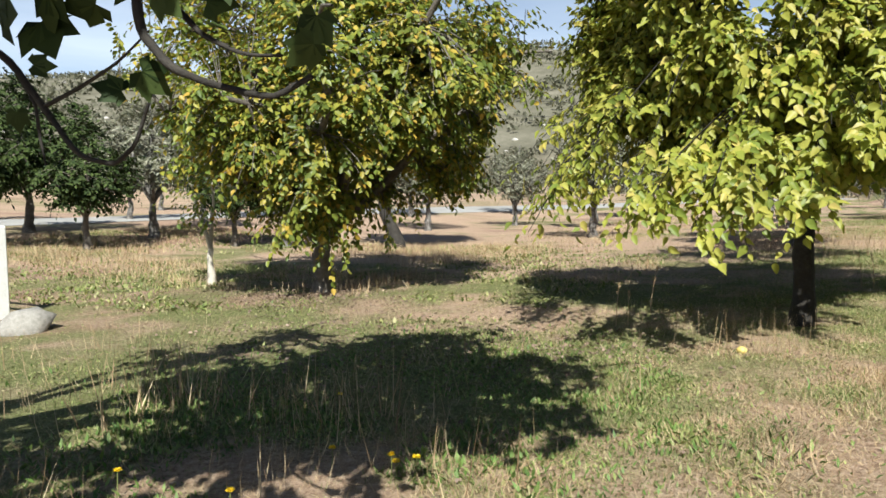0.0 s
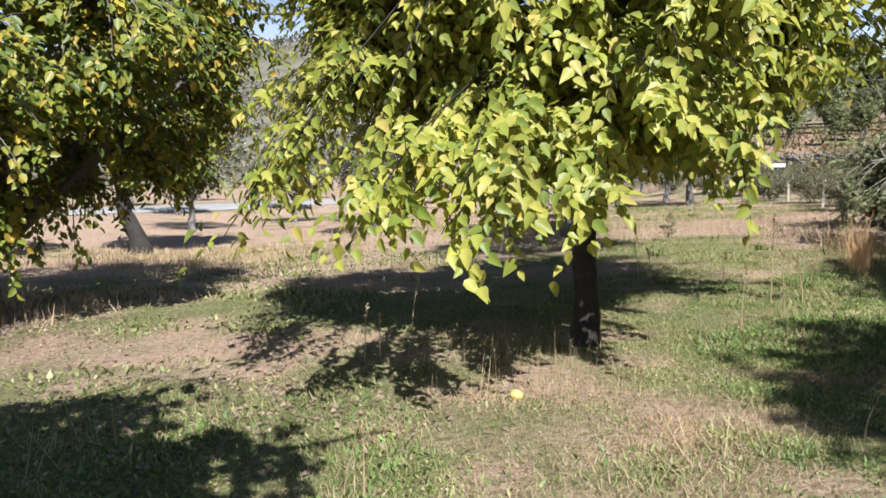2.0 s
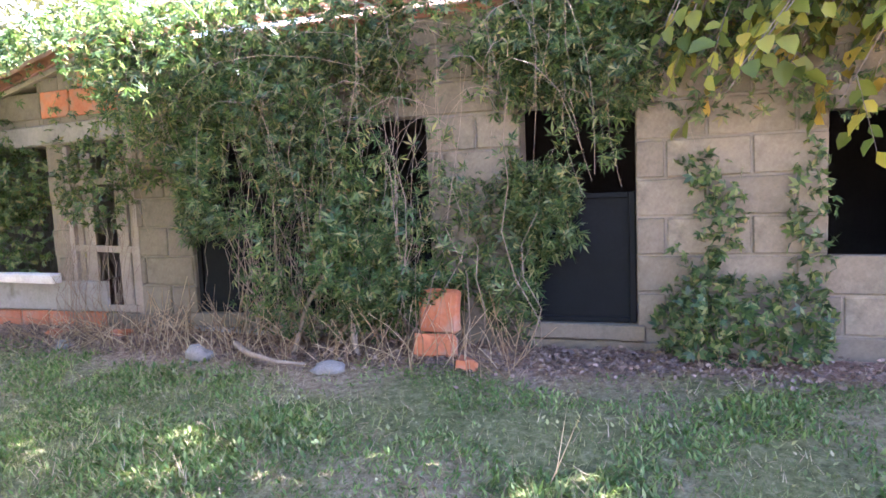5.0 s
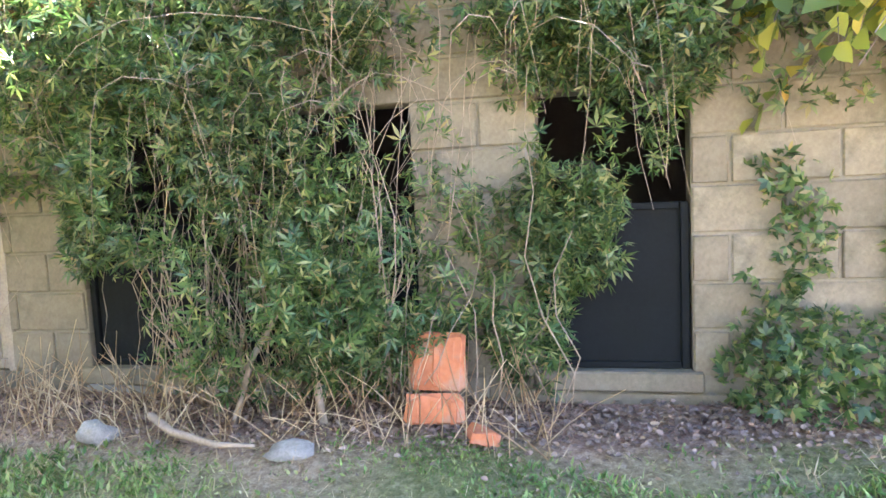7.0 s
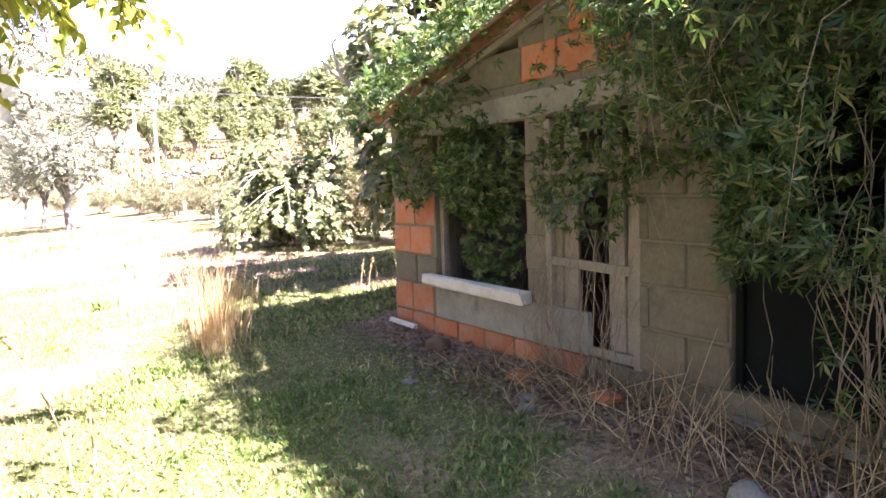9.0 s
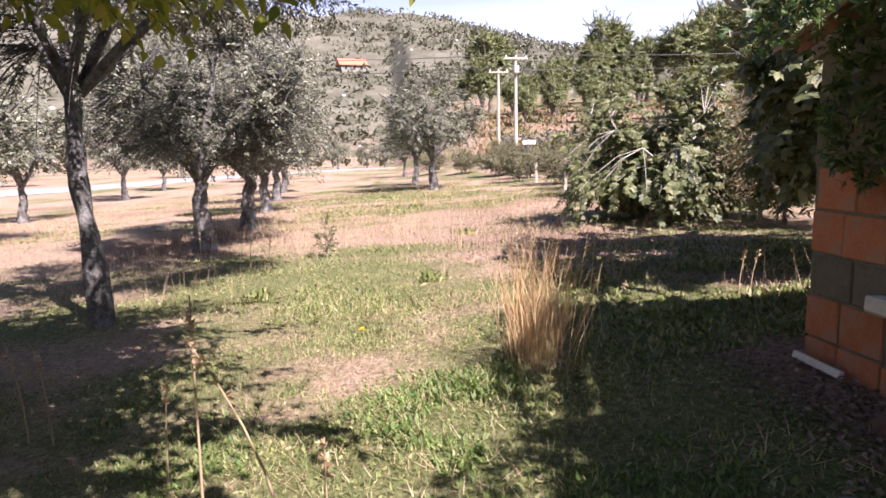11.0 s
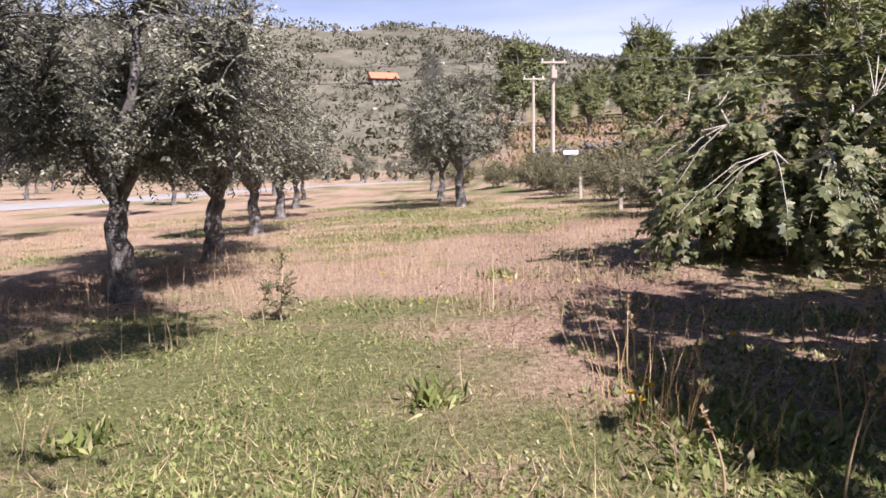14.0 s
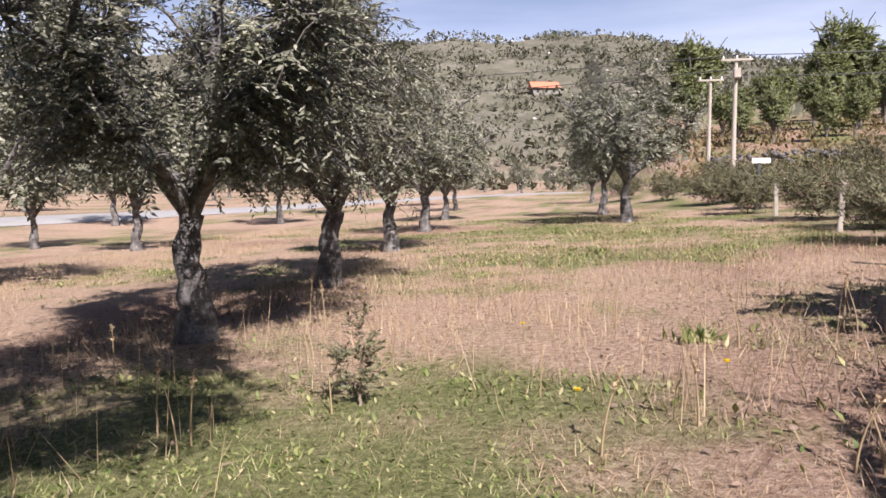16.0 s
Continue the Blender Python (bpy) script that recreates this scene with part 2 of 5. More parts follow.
def sstep(a, b, v):
    u = np.clip((v - a) / (b - a), 0, 1)
    return u * u * (3 - 2 * u)


def gz(x, y):
    """Height of the ground."""
    x, y = np.asarray(x, float), np.asarray(y, float)
    near = np.interp(x, [-60, -20, -14, -10, -5, 0, 4, 7, 12, 30], [-0.1, -0.15, -0.5, -0.47, -0.262, 0, 0.21, 0.36, 0.6, 1.2])
    far = np.interp(x, [-60, 3, 12, 40], [-0.1, -0.1, 0.7, 2.2])
    w = sstep(62, 30, y)
    z = near * w + far * (1 - w)
    r, a = np.hypot(x - 2, y - 10), np.degrees(np.arctan2(x - 2, y - 10))
    el = np.interp(a, [-180, -90, -58, -40, -20, -10, -4, 2, 7, 14, 30, 90, 180], [3, 5, 7.2, 8.6, 10.6, 11.0, 10.6, 10.6, 9.6, 7.6, 6, 3, 3])
    up = sstep(110, 430, r) * 430 * np.tan(np.radians(el)) * (0.93 + 0.14 * vnoise(x, y, 45, 3))
    z = z + np.interp(y, [38, 60, 90, 150], [0, 1.7, 5.5, 11]) * sstep(2.5, 10.5, x) * sstep(400, 150, r)
    return z + up + sstep(8, 40, r) * 0.12 * (vnoise(x, y, 7, 4) - 0.5) + 0.025 * (vnoise(x, y, 0.9, 5) - 0.5)


def greenness(x, y):
    """Share of living green in the ground cover, 0..1."""
    x, y = np.asarray(x, float), np.asarray(y, float)
    g = fbm(x, y, 2.1, 0) - 0.02
    g = g + 0.30 * np.exp(-(((x - 2.5) / 1.4) ** 2 + ((y - 7) / 3.2) ** 2)) + 0.13 * np.exp(-(((x - 1.6) / 2.0) ** 2 + ((y - 12.8) / 3.2) ** 2))
    g = g + 0.10 * np.exp(-(((x + 1.5) / 2.2) ** 2 + ((y - 6.5) / 3.5) ** 2)) + 0.22 * np.exp(-(((x - 3.0) / 0.8) ** 2 + ((y - 5.2) / 2.0) ** 2)) + 0.16 * np.exp(-(((x + 2.0) / 1.5) ** 2 + ((y - 4.2) / 1.3) ** 2)) - 0.05 * np.exp(-(((x + 0.2) / 2.0) ** 2 + ((y - 3.9) / 2.0) ** 2))
    g = g - 0.12 * sstep(14.8, 16.6, y) * sstep(21.5, 18.5, y) - 0.10 * sstep(0.4, -1.2, x) * sstep(13, 16, y) + 0.08 * sstep(20, 23, y) * sstep(0.5, 2.0, x) * sstep(34, 27, y) + 0.25 * np.exp(-(((x + 1.3) / 2.3) ** 2 + ((y - 2.8) / 1.3) ** 2)) - 0.04 * sstep(-4, -7, x) + 0.14 * np.exp(-(((x + 4.6) / 2.6) ** 2 + ((y - 5.0) / 2.2) ** 2)) - 0.04 * np.exp(-(((x - 0.3) / 0.9) ** 2 + ((y - 4.6) / 1.5) ** 2))
    g = g - 0.07 * np.exp(-(((x - 0.5) / 1.0) ** 2 + ((y - 4.3) / 1.2) ** 2)) - 0.5 * sstep(3.65, 3.95, x) * sstep(10.7, 10.1, y) + 0.24 * np.exp(-(((x - 4.0) / 0.9) ** 2 + ((y - 11.4) / 1.1) ** 2))
    g = g + 0.34 * (vnoise(x, y, 0.38, 6) - 0.5) + 0.18 * (vnoise(x, y, 0.13, 7) - 0.5)
    return 0.92 * sstep(0.32, 0.72, g)


# ---- mesh helpers ----
def mesh_np(name, verts, quads=None, tris=None):
    me = bpy.data.meshes.new(name)
    verts = np.asarray(verts, np.float32).reshape(-1, 3)
    parts = [(np.asarray(q, np.int32).reshape(-1, k), k) for q, k in ((quads, 4), (tris, 3)) if q is not None and len(q)]
    me.vertices.add(len(verts))
    me.vertices.foreach_set("co", verts.ravel())
    loops = np.concatenate([q.ravel() for q, k in parts])
    sizes = np.concatenate([np.full(len(q), k, np.int32) for q, k in parts])
    me.loops.add(len(loops))
    me.loops.foreach_set("vertex_index", loops)
    me.polygons.add(len(sizes))
    me.polygons.foreach_set("loop_start", np.concatenate([[0], np.cumsum(sizes)[:-1]]).astype(np.int32))
    me.update(calc_edges=True)
    me.validate()
    return me


def part(name, data, material, parent=None, label="", smooth=False):
    """One mesh object (from a mesh or a bmesh) under a thing or a part."""
    if isinstance(data, bmesh.types.BMesh):
        me = bpy.data.meshes.new(name)
        data.to_mesh(me)
        data.free()
    else:
        me = data
    if smooth:
        me.polygons.foreach_set("use_smooth", np.ones(len(me.polygons), bool))
    if not me.materials:
        me.materials.append(material)
    ob = new(name, me)
    ob.parent = parent
    if label:
        tagged(ob, label)
    return ob


def thing(name, at, label, category, group="", kind=""):
    ob = new(name)
    ob.location = at
    ob.empty_display_size = 0.1
    return tagged(ob, label, category, group, kind)


def box(sx, sy, sz, bevel=0.006, jitter=0.0, seed=0):
    """Box from its base centre, with worn edges."""
    bm = bmesh.new()
    bmesh.ops.create_cube(bm, size=1, matrix=Matrix.Translation((0, 0, sz / 2)) @ Matrix.Diagonal((sx, sy, sz, 1)))
    if bevel:
        bmesh.ops.bevel(bm, geom=bm.edges[:], offset=bevel, segments=1, affect="EDGES")
    if jitter:
        r = random.Random(seed)
        for v in bm.verts:
            v.co += Vector((r.uniform(-1, 1), r.uniform(-1, 1), r.uniform(-1, 1))) * jitter
    return bm


class Tubes:
    """Gathers tapered tubes along polylines into one mesh."""

    def __init__(self, sides=6):
        self.v, self.q, self.n, self.sides = [], [], 0, sides

    def add(self, pts, r0, r1, wobble=0.0):
        pts = np.asarray(pts, float)
        k, s = len(pts), self.sides
        d = np.gradient(pts, axis=0)
        d /= np.linalg.norm(d, axis=1, keepdims=True) + 1e-9
        ref = np.where(np.abs(d[:, 2:3]) > 0.9, [[1.0, 0, 0]], [[0, 0, 1.0]])
        u = np.cross(d, ref)
        u /= np.linalg.norm(u, axis=1, keepdims=True) + 1e-9
        w = np.cross(d, u)
        rad = np.linspace(r0, r1, k)[:, None, None]
        if wobble:
            rad = rad * (1 + wobble * (rng.random((k, s, 1)) - 0.5))
        a = np.linspace(0, 2 * np.pi, s, endpoint=False)[None, :, None]
        self.v.append((pts[:, None] + rad * (np.cos(a) * u[:, None] + np.sin(a) * w[:, None])).reshape(-1, 3))
        i = (np.arange(k - 1)[:, None] * s + np.arange(s)[None]).ravel()
        j = (np.arange(k - 1)[:, None] * s + (np.arange(s)[None] + 1) % s).ravel()
        self.q.append(np.stack([i, j, j + s, i + s], 1) + self.n)
        self.n += k * s

    def mesh(self, name):
        return mesh_np(name, np.concatenate(self.v), np.concatenate(self.q))


def unit(v):
    return v / (np.linalg.norm(v, axis=-1, keepdims=True) + 1e-9)


def leaves(name, pos, axis, size, shape="broad", ratio=0.6, fold=0.25, up=None):
    """One mesh of many leaves: pos, axis (n,3), size (n). broad: two folded halves; ovate: rounder, with a drawn-out tip; narrow: one blade; lobed: five fingers."""
    n = len(pos)
    axis = unit(axis)
    up = rng.normal(size=(n, 3)) * 0.6 + [0, 0, 1] if up is None else up
    side = unit(np.cross(axis, up))
    nor = np.cross(side, axis)
    size = np.broadcast_to(np.asarray(size, float), (n,))[:, None]

    def at(a, s, h):
        return pos + size * (a * axis + s * side + h * nor)
    if shape == "narrow":
        v = np.stack([pos, at(0.45, ratio / 2, 0.06), at(1, 0, -0.08), at(0.45, -ratio / 2, 0.06)], 1)
        return mesh_np(name, v, np.arange(n * 4).reshape(n, 4))
    if shape == "blade":
        v = np.stack([at(0, -ratio / 2, 0), at(0, ratio / 2, 0), at(1, 0, 0)], 1)
        return mesh_np(name, v, None, np.arange(n * 3).reshape(n, 3))
    if shape == "lobed":
        f, vs = [], []
        for k, (ang, ln) in enumerate(((0, 1.0), (0.75, 0.82), (-0.75, 0.82), (1.6, 0.55), (-1.6, 0.55))):
            ca, sa = math.cos(ang), math.sin(ang)
            for a, s in ((0, 0), (0.45, ratio / 2), (1, 0), (0.45, -ratio / 2)):
                vs.append(at(ln * (a * ca - s * sa), ln * (a * sa + s * ca), -0.12 * a * a))
            f.append(np.arange(4) + 4 * k)
        return mesh_np(name, np.stack(vs, 1), (np.arange(n)[:, None, None] * 20 + np.array(f)[None]).reshape(-1, 4))
    if shape == "ovate":
        h = fold * ratio / 2
        v = np.stack([pos, at(0.10, ratio * 0.36, h * 0.7), at(0.36, ratio * 0.52, h), at(0.70, ratio * 0.30, h * 0.3 - 0.06), at(1.04, 0, -0.2),
                      at(0.70, -ratio * 0.30, h * 0.3 - 0.06), at(0.36, -ratio * 0.52, h), at(0.10, -ratio * 0.36, h * 0.7)], 1)
        b = np.arange(n)[:, None] * 8
        return mesh_np(name, v, np.concatenate([b + [0, 3, 2, 1], b + [0, 7, 6, 5]]), np.concatenate([b + [0, 4, 3], b + [0, 5, 4]]))
    h = fold * ratio / 2
    v = np.stack([pos, at(0.28, ratio / 2, h), at(0.66, ratio * 0.40, h * 0.6), at(1, 0, -0.15), at(0.66, -ratio * 0.40, h * 0.6), at(0.28, -ratio / 2, h)], 1)
    b = np.arange(n)[:, None] * 6
    return mesh_np(name, v, np.concatenate([b + [0, 3, 2, 1], b + [0, 5, 4, 3]]))


PATH = np.array([[x, y, z] for x, y, z in [tuple((pose(0, 0, EYE, TILT, LEAN, TURN) @ Vector((METRES * r[1], METRES * r[2], METRES * r[3])))) for r in ROWS]])


def clear_of_path(p, gap):
    """True where points keep that distance from the line walked."""
    dense = np.concatenate([PATH[:-1] + (PATH[1:] - PATH[:-1]) * k for k in (0, 0.33, 0.66)] + [PATH[-1:]])
    ok = np.ones(len(p), bool)
    for i in range(0, len(p), 20000):
        ok[i:i + 20000] = (np.linalg.norm(p[i:i + 20000, None] - dense[None], axis=2) > gap).all(1)
    return ok


def tree(name, label, base, fork, crown, radii, limbs, twigs, per_twig, size, mats, shape="broad", ratio=0.6, trunk_r=0.12, droop=0.35,
         seed=1, lean=(0, 0), lumps=0.35, shell=0.55, flat=0.15, group="", clear=0.0, twig_len=0.5, sag=0.0, category="tree", stems=1, origin=None, bark_wobble=0.35, hollow_below=None, ragged=0.5, boughs=(), shoot=0.0, shoot_skip=1, cut=None, twig_skip=1, twig_r=0.010):
    """A tree at base (origin of the thing): forked trunk, limbs into a lumpy crown, twigs that carry the leaves."""
    global rng
    keep, rng = rng, np.random.default_rng(seed)
    th = thing(name, base, label, category, group)
    c, rad = np.array(crown, float), np.array(radii, float)
    tr, br = Tubes(8), Tubes(3)
    nodes = []
    for s in range(stems):
        off = np.array([0.0, 0, 0]) if stems == 1 else np.array([rng.normal() * trunk_r, rng.normal() * trunk_r, 0])
        top = np.array([lean[0], lean[1], fork]) + off * (1 + 2.0 * (stems > 1))
        t = np.linspace(0, 1, 9)[:, None]
        path = off + (top - off) * t + np.sin(t * 7 + s) * trunk_r * 0.22 * np.array([[1, 0.6, 0]])
        path[0, 2] -= 0.12
        tr.add(path, trunk_r * 1.25, trunk_r * 0.8, bark_wobble)
        tr.add(path[:3] - [[0, 0, 0.02]], trunk_r * 1.75, trunk_r * 1.1, bark_wobble)
        for k in range(limbs):
            ang = 2 * np.pi * (k + 0.35 * rng.random()) / limbs + s
            tip = c + rad * np.array([np.cos(ang) * 0.72, np.sin(ang) * 0.72, rng.uniform(-0.15, 0.7)])
            if k == 0:
                tip = c + rad * np.array([0.1, 0.1, 0.75])
            u = np.linspace(0, 1, 9)[:, None]
            mid = (top + tip) / 2 + np.array([0, 0, 0.25 * rad[2] * rng.uniform(0.2, 1.0)])
            p = (1 - u) ** 2 * top + 2 * u * (1 - u) * mid + u * u * tip + rng.normal(size=(9, 3)) * 0.03 * u * rad
            tr.add(p, trunk_r * 0.62, trunk_r * 0.12, bark_wobble)
            nodes.append(p[2:])
    nodes = np.concatenate(nodes)
    d = unit(rng.normal(size=(twigs, 3)))
    r = shell + (1 - shell) * rng.random((twigs, 1)) ** 0.5
    lump = 1 - lumps * fbm(d[:, 0] * 1.5 + d[:, 2] + seed, d[:, 1] * 1.5 - d[:, 2], 0.8, seed % 4)[:, None] * 1.2
    ends = c + rad * d * r * lump
    ends[:, 2] -= sag * (np.hypot(d[:, 0], d[:, 1]) ** 2) * rng.random(twigs)
    if hollow_below is not None:
        ends[:, 2] = np.maximum(ends[:, 2], hollow_below + ragged * rng.random(twigs) ** 2)
    for bx, by, bz, br_, bn in boughs:
        ends = np.concatenate([ends, np.array([bx, by, bz]) + rng.normal(size=(bn, 3)) * br_])
    twigs = len(ends)
    near = ((ends[:, None] - nodes[None]) ** 2).sum(2).argmin(1)
    start = nodes[near]
    ln = np.linalg.norm(ends - start, axis=1, keepdims=True)
    u = np.linspace(0, 1, 6)[None, :, None]
    mid = (start + ends) / 2 + np.array([0, 0, 1.0]) * ln[:, None][:, 0] * 0.22
    tw = (1 - u) ** 2 * start[:, None] + 2 * u * (1 - u) * mid[:, None] + u * u * ends[:, None]
    free = np.ones(twigs, bool)
    if clear:
        free &= clear_of_path((tw.reshape(-1, 3) + np.array(base)), clear + 0.12).reshape(twigs, 6).all(1)
    if cut is not None:
        free &= ~cut(tw[:, -1])
    tw, ln = tw[free], ln[free]
    for k in range(0, len(tw), twig_skip):
        br.add(tw[k][[0, 2, 4, 5]], twig_r * (trunk_r / 0.12), 0.003)
    # leaves stand alternately on short side shoots along the outer stretch of each twig
    k = 7 if shape != "narrow" else 11
    ns = max(1, round(per_twig / k))
    n_sh = shoot or (0.34 if shape != "narrow" else 0.24)
    m = len(tw)
    lo = np.clip(1 - twig_len / (ln[:, 0] + 1e-6), 0.05, 0.75)
    f = lo[:, None] + (1 - lo[:, None]) * rng.random((m, ns))
    i = np.clip((f * 5).astype(int), 0, 4)
    g = (f * 5 - i)[:, :, None]
    a = np.take_along_axis(tw, i[:, :, None].repeat(3, 2), 1)
    b = np.take_along_axis(tw, (i + 1)[:, :, None].repeat(3, 2), 1)
    root = (a + (b - a) * g).reshape(-1, 3)
    out = unit((root - c) * [1, 1, 0.4])
    sd = unit(unit((b - a).reshape(-1, 3)) * 0.5 + rng.normal(size=root.shape) * 0.55 + out * 0.45)
    sd[:, 2] -= droop * 0.8
    sd = unit(sd)
    sl = n_sh * rng.uniform(0.6, 1.3, len(root))[:, None, None]
    w = ((np.arange(k) + 0.6) / k)[None, :, None]
    pos = root[:, None] + sd[:, None] * sl * w - np.array([0, 0, 1.0]) * sl * droop * 0.55 * w * w
    side = unit(np.cross(sd, rng.normal(size=sd.shape) * 0.3 + [0, 0, 1.0]))[:, None] * np.where(np.arange(k) % 2, 1.0, -1.0)[None, :, None]
    ax = sd[:, None] * 0.65 + side * 0.8 + rng.normal(size=pos.shape) * 0.22
    pos, ax = pos.reshape(-1, 3), unit(ax.reshape(-1, 3))
    ax[:, 2] -= droop * 1.1
    up = rng.normal(size=pos.shape) * 0.3 + [0, 0, 0.8] + 0.75 * out.repeat(k, 0)
    ok = np.ones(len(pos), bool)
    if clear:
        ok = clear_of_path(pos + np.array(base), clear)
    if cut is not None:
        ok &= ~cut(pos)
    tips, whole = pos.reshape(-1, k, 3), ok.reshape(-1, k).all(1)
    for r0, r1 in zip(root[whole][::shoot_skip], tips[whole, -1][::shoot_skip]):
        br.add(np.stack([r0, r1]), 0.0035 * n_sh / 0.3, 0.0015)
    sz = size * rng.uniform(0.65, 1.25, len(pos))
    part("trunk", tr.mesh("trunk"), mats[0], th, smooth=True)
    tagged(part("branchwork", br.mesh("branchwork"), mats[0], th, smooth=True), kind="stuff")
    part("crown", leaves("crown", pos[ok], ax[ok], sz[ok], shape, ratio, up=up[ok]), mats[1], th)
    rng = keep
    return th


def on_ground(x, y, dz=0.0):
    return Vector((x, y, float(gz(x, y)) + dz))


# ---- ground and road ----
def steps(lo, hi, fine, far_lo, far_hi):
    mid = np.arange(lo, hi + 1e-6, fine)
    out, s = [], fine
    p = hi
    while p < far_hi:
        s *= 1.16
        p += s
        out.append(p)
    back, s, p = [], fine, lo
    while p > far_lo:
        s *= 1.16
        p -= s
        back.append(p)
    return np.concatenate([back[::-1], mid, out])


gx, gy = steps(-11, 9, 0.16, -1600, 1600), steps(-3, 30, 0.16, -900, 1800)
GX, GY = np.meshgrid(gx, gy, indexing="ij")
nx, ny = GX.shape
gi = (np.arange(nx - 1)[:, None] * ny + np.arange(ny - 1)[None]).ravel()
ground_me = mesh_np("ground", np.stack([GX, GY, gz(GX, GY)], 2), np.stack([gi, gi + ny, gi + ny + 1, gi + 1], 1))
lay = ground_me.color_attributes.new("cover", "FLOAT_COLOR", "POINT")
soil = sstep(0.55, 0.75, fbm(GX + 31, GY, 3.0, 2)) * 0.8
soil = np.maximum(soil, 0.8 * np.exp(-(((GX + 7.6) / 2.6) ** 2 + ((GY - 6.6) / 1.6) ** 2)))
soil = np.maximum(soil, 0.9 * sstep(3.45, 3.85, GX) * sstep(14, 11, GY))
soil = np.maximum(soil, 0.8 * sstep(5, 12, GX) * sstep(40, 55, GY))
soil = np.maximum(soil, 0.7 * np.exp(-(((GX - 4.0) / 1.2) ** 2 + ((GY - 15.5) / 2.2) ** 2)))
hillk = sstep(100, 200, np.hypot(GX, GY))
cover = np.stack([greenness(GX, GY), soil, hillk, np.ones_like(GX)], 2)
lay.data.foreach_set("color", cover.astype(np.float32).ravel())


def ground_material():
    m, n, l, p = shader("field_ground")
    at = n.new("ShaderNodeVertexColor")
    at.layer_name = "cover"
    sp = n.new("ShaderNodeSeparateColor")
    l.new(at.outputs[0], sp.inputs[0])
    f, g, h = tex(n, l, 22, 8, 0.7), tex(n, l, 90, 3, 0.6), tex(n, l, 1.3, 5)
    dry = ramp(n, [(0.28, (0.15, 0.09, 0.06)), (0.48, (0.38, 0.265, 0.185)), (0.72, (0.57, 0.44, 0.33))])
    grn = ramp(n, [(0.25, (0.05, 0.06, 0.02)), (0.5, (0.15, 0.165, 0.06)), (0.78, (0.32, 0.31, 0.15))])
    sol = ramp(n, [(0.28, (0.10, 0.055, 0.04)), (0.5, (0.27, 0.165, 0.12)), (0.75, (0.46, 0.33, 0.26))])
    hil = ramp(n, [(0.3, (0.085, 0.08, 0.056)), (0.5, (0.14, 0.13, 0.095)), (0.7, (0.22, 0.20, 0.155))])
    for r in (dry, grn, sol):
        l.new(f.outputs[0], r.inputs[0])
    hb = tex(n, l, 0.06, 9, 0.75)
    l.new(hb.outputs[0], hil.inputs[0])
    c = mixc(n, l, dry.outputs[0], sol.outputs[0], sp.outputs[1])
    c = mixc(n, l, c, grn.outputs[0], sp.outputs[0])
    v = ramp(n, [(0.3, (0.75, 0.75, 0.75)), (0.7, (1.2, 1.2, 1.2))])
    l.new(g.outputs[0], v.inputs[0])
    c = mixc(n, l, c, v.outputs[0], 1.0, "MULTIPLY")
    c = mixc(n, l, c, hil.outputs[0], sp.outputs[2])
    l.new(c, p.inputs["Base Color"])
    p.inputs["Roughness"].default_value = 0.95
    p.inputs["Specular IOR Level"].default_value = 0.1
    b = n.new("ShaderNodeBump")
    b.inputs["Strength"].default_value, b.inputs["Distance"].default_value = 0.9, 0.05
    l.new(f.outputs[0], b.inputs["Height"])
    l.new(b.outputs[0], p.inputs["Normal"])
    return m


tagged(part("ground", ground_me, ground_material(), smooth=True), "dry autumn field with patches of green weeds and bare soil", "ground", kind="structure")

ROAD = np.array([(-34, -30), (-27, 5), (-21.5, 27), (-17.3, 42), (-13.7, 52), (-8.4, 71), (-3.5, 84), (1.5, 93)], float)
ru = np.linspace(0, len(ROAD) - 1, 90)
rp = np.stack([np.interp(ru, range(len(ROAD)), ROAD[:, k]) for k in (0, 1)], 1)
rn = np.gradient(rp, axis=0)
rn = np.stack([rn[:, 1], -rn[:, 0]], 1) / np.linalg.norm(rn, axis=1)[:, None]
rv = [np.column_stack([rp + rn * w, gz(*(rp + rn * w).T) + h]) for w, h in ((-1.7, 0.02), (-1.5, 0.07), (1.5, 0.07), (1.7, 0.02))]
rv = np.stack(rv, 1)
ri = (np.arange(89)[:, None] * 4 + np.arange(3)[None]).ravel()
tagged(part("road", mesh_np("road", rv, np.stack([ri, ri + 1, ri + 5, ri + 4], 1)), M_ROAD), "pale narrow country road beyond the field", "road", kind="structure")

# ---- the old outbuilding ----
WX = 4.15                      # face of the wall towards the field
Z0 = 0.10                      # foot of the masonry
COURSE = 0.212
OPEN = [(4.165, 4.82, 0.37, 1.62), (5.40, 7.23, 0.36, 1.66), (7.72, 8.38, 0.33, 1.62), (8.56, 9.55, 0.58, 1.62), (2.55, 3.22, 0.75, 1.5)]   # y0, y1, z0, z1


def wall_top(y):
    return float(np.interp(y, [-1, 7.7, 7.71, 10.2], [2.24, 2.24, 2.34, 1.72]))


def backing(name, y0, y1, z0, z1, thick=0.16):
    bm = box(thick, y1 - y0, z1 - z0, 0.003)
    ob = part(name, bm, M_MORTAR, house)
    ob.location = (WX + 0.012 + thick / 2, (y0 + y1) / 2, z0)
    return ob


